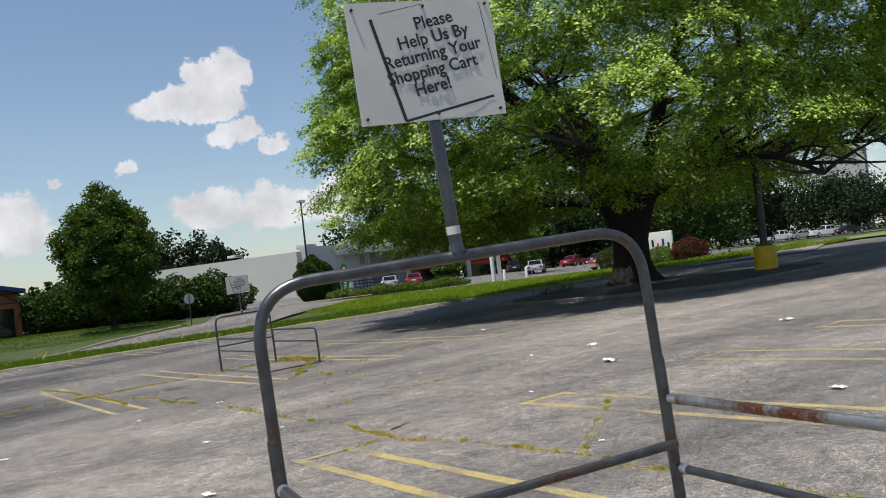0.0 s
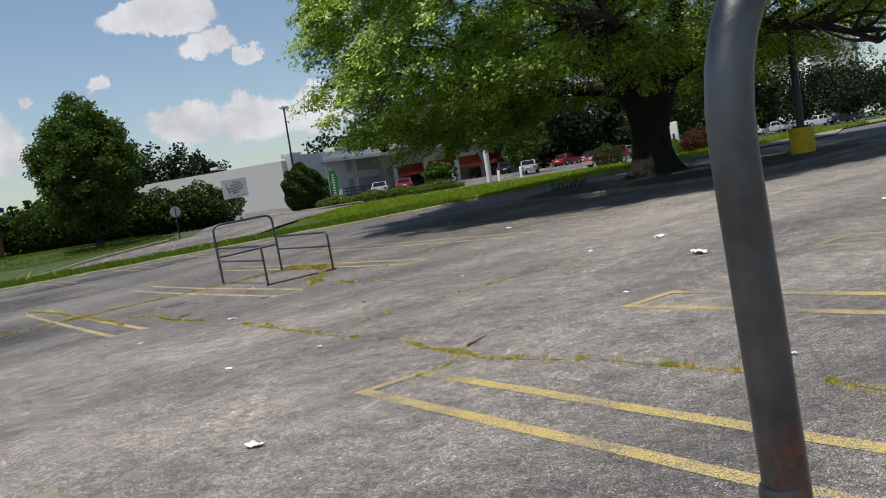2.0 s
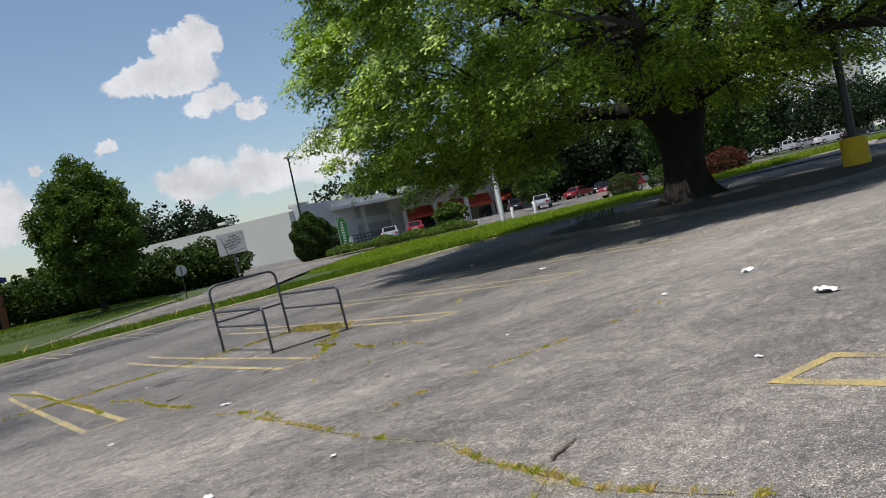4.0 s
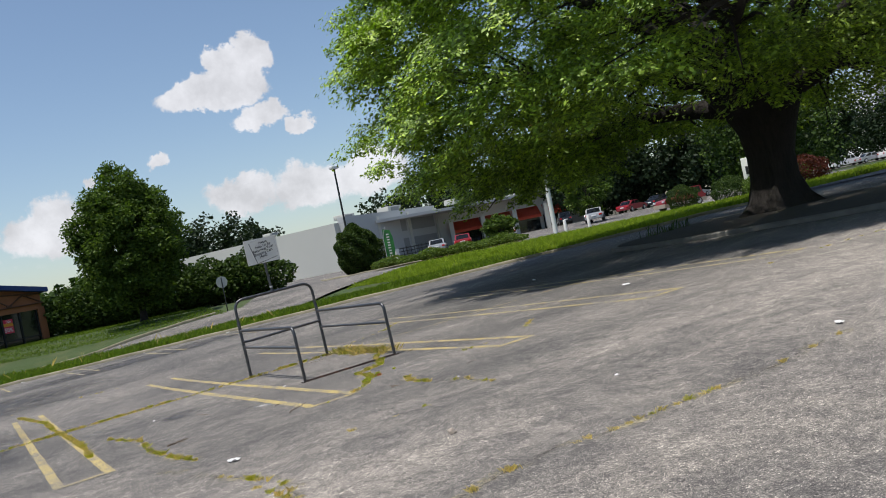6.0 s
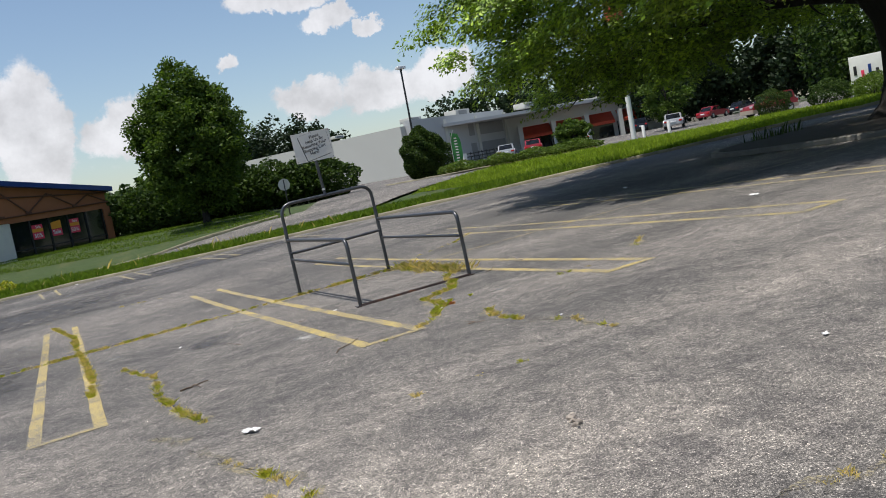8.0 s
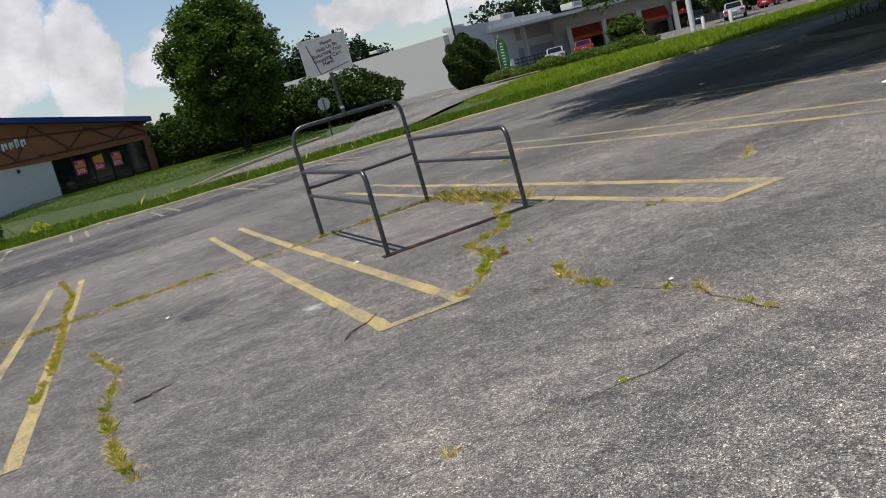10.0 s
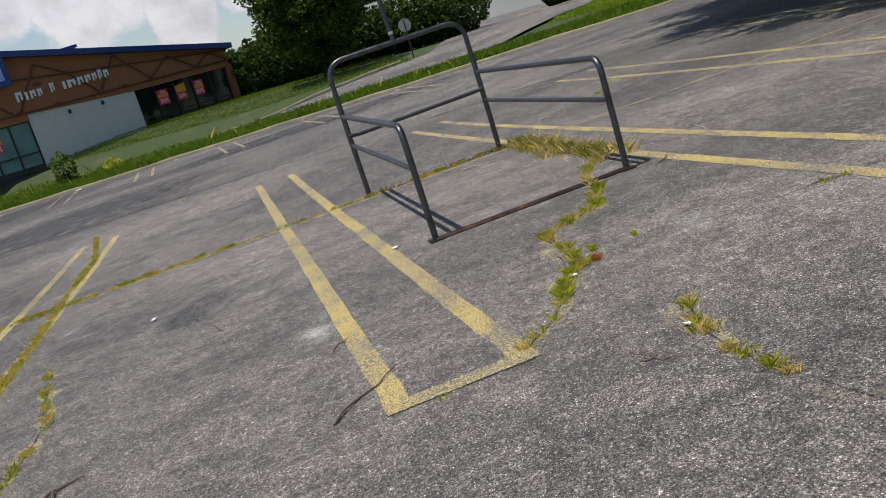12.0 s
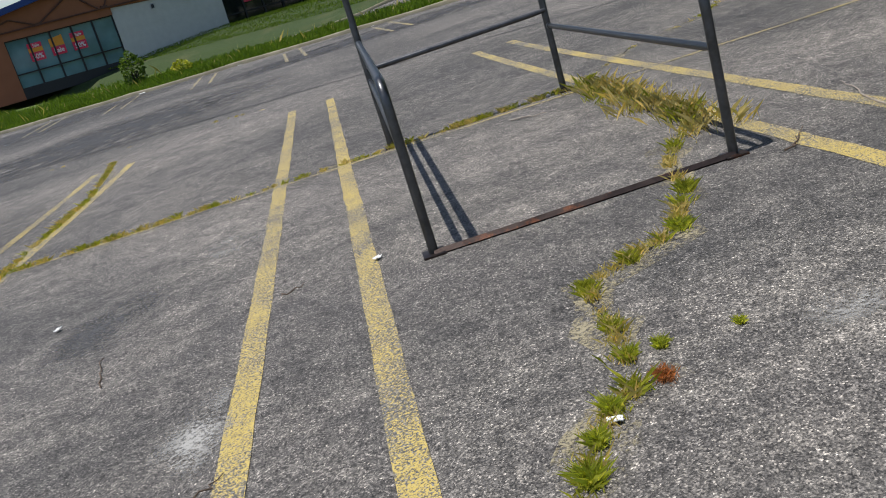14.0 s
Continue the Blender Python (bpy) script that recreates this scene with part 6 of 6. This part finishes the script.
# ---- cars ----
def car(x, y, rz, paint, label, kind="sedan", lower=None, group=""):
    """A parked car: shell, glasshouse, four wheels, lamps."""
    ob = thing("car", x, y, gz(x, y) + 0.04, label, "car", group, rz)
    L_, W, H = {"sedan": (4.6, 1.78, 1.42), "suv": (4.2, 1.74, 1.68), "pickup": (5.4, 1.9, 1.8)}[kind]
    hood = {"sedan": 0.92, "suv": 1.05, "pickup": 1.12}[kind]
    h2 = L_ / 2

    def shell(pts, w, bev, name, mat, lab=""):
        bm = bmesh.new()
        slab(bm, pts, -w / 2, w / 2)
        bmesh.ops.bevel(bm, geom=bm.edges[:], offset=bev, segments=2, affect="EDGES")
        return part(name, bm, mat, ob, lab)

    shell([(-h2, 0.32), (h2, 0.3), (h2 + 0.02, 0.55), (h2 - 0.05, hood - 0.16), (h2 - 1.15, hood), (-h2 + 0.1, hood + 0.02), (-h2 - 0.02, 0.6)], W, 0.06, "body", paint)
    if lower:
        shell([(-h2 - 0.03, 0.3), (h2 + 0.03, 0.28), (h2 + 0.05, 0.62), (-h2 - 0.05, 0.64)], W + 0.05, 0.03, "cladding", lower, "beige lower cladding")
    cab = {"sedan": [(-1.75, hood - 0.03), (1.1, hood - 0.03), (0.35, H), (-0.95, H)], "suv": [(-2.02, hood - 0.03), (0.98, hood - 0.03), (0.35, H), (-1.85, H)], "pickup": [(-0.6, hood - 0.03), (1.5, hood - 0.03), (0.9, H), (-0.45, H)]}[kind]
    shell(cab, W * 0.86, 0.07, "roof", paint)
    inner = [(p[0] * 0.93 + 0.0, p[1] + (0.06 if p[1] < H - 0.1 else -0.1)) for p in cab]
    mid = [(p[0], p[1]) for p in inner]
    for s in (-1, 1):
        cut = [-0.35] if kind != "pickup" else [0.45]
        x0, x1 = mid[0][0], mid[1][0]
        for a, b in ((x0 + 0.1, cut[0] - 0.06), (cut[0] + 0.04, x1 - 0.1)):
            bm = bmesh.new()
            ta, tb = max(a, mid[3][0] + 0.04), min(b, mid[2][0] + 0.02)
            slab(bm, [(a, mid[0][1]), (b, mid[0][1]), (tb, mid[2][1]), (ta, mid[2][1])], s * W * 0.432 - 0.006, s * W * 0.432 + 0.006)
            part("side_window", bm, M["car_glass"], ob)
    for name, p, q in (("windscreen", cab[1], cab[2]), ("rear_window", cab[0], cab[3])):
        bm = bmesh.new()
        d = 0.02 if name == "windscreen" else -0.02
        a, b = Vector((p[0] * 0.9 + q[0] * 0.1 + d, 0, p[1] * 0.9 + q[1] * 0.1)), Vector((p[0] * 0.1 + q[0] * 0.9 + d, 0, p[1] * 0.1 + q[1] * 0.9))
        vs = [bm.verts.new((a.x, -W * 0.38, a.z)), bm.verts.new((a.x, W * 0.38, a.z)), bm.verts.new((b.x, W * 0.34, b.z)), bm.verts.new((b.x, -W * 0.34, b.z))]
        bm.faces.new(vs)
        bmesh.ops.solidify(bm, geom=bm.faces[:], thickness=0.012)
        part(name, bm, M["car_glass"], ob)
    for sx in (-h2 + 0.8, h2 - 0.85):
        for s in (-1, 1):
            bm = bmesh.new()
            r = 0.33 if kind == "sedan" else 0.37
            tube(bm, [(sx, s * (W / 2 - 0.19), r), (sx, s * (W / 2 - 0.16), r), (sx, s * (W / 2 + 0.02), r), (sx, s * (W / 2 + 0.045), r)], 1, 20, [r * 0.9, r, r, r * 0.9])
            wheel = part("wheel", bm, M["tyre"], ob)
            bm = bmesh.new()
            tube(bm, [(sx, s * (W / 2 + 0.03), r), (sx, s * (W / 2 + 0.055), r)], r * 0.6, 14)
            part("rim", bm, M["rim"], wheel)
    for s in (-1, 1):
        for name, px, mat in (("headlight", h2 - 0.02, "head"), ("tail_light", -h2 + 0.0, "tail")):
            bm = bmesh.new()
            box(bm, (px, s * W * 0.38, hood - 0.22), (0.12, 0.3, 0.16), 0, 0.03)
            part(name, bm, M[mat], ob)
    bm = bmesh.new()
    box(bm, (-h2 - 0.03, 0, 0.66), (0.03, 0.5, 0.13), 0, 0.01)
    part("number_plate", bm, M["paper"], ob)
    return ob


car(55.0, 60.0, 172, M["car_red"], "dark red off-road car with beige cladding in the street", "suv", M["car_tan"])
car(50.2, 81.0, 62, M["car_white"], "white sedan parked with its back to the street", "sedan", group="parked cars")
car(43.5, 84.0, 60, M["car_silver"], "silver sedan parked behind the junipers", "sedan", group="parked cars")
car(46.3, 83.5, 60, M["car_red"], "dark red sedan parked behind the junipers", "sedan", group="parked cars")
car(56.5, 74.0, 50, M["car_silver"], "silver sedan parked with its tail to the street", "sedan", group="parked cars")
car(73.0, 88.0, 20, M["car_red"], "red sedan parked beyond the street", "sedan", group="parked cars")
car(79.0, 89.6, 15, M["car_black"], "black sedan parked beyond the street", "sedan", group="parked cars")
car(84.0, 88.4, 15, M["car_silver"], "silver sedan parked beyond the street", "sedan", group="parked cars")
car(73.0, 102.5, 60, M["car_black"], "black off-road car beside the awning", "suv", group="parked cars")
for k in range(6):
    car(119.5 + 2.2 * k, 102 - 2.9 * k, -20, M[("car_silver", "car_white", "car_white", "car_silver", "car_white", "car_black")[k]], "pale pickup in the far car park" if k in (2, 4) else "pale car in the far car park", "pickup" if k in (2, 4) else "sedan", group="far parked cars")
tagged(new("far_car_park", wide_strip("far_car_park", [(112, 135), (136, 92), (160, 44)], 12, M["asphalt_dark"], 0.05)), "dark asphalt of the far car park", "parking lot", "", "structure")
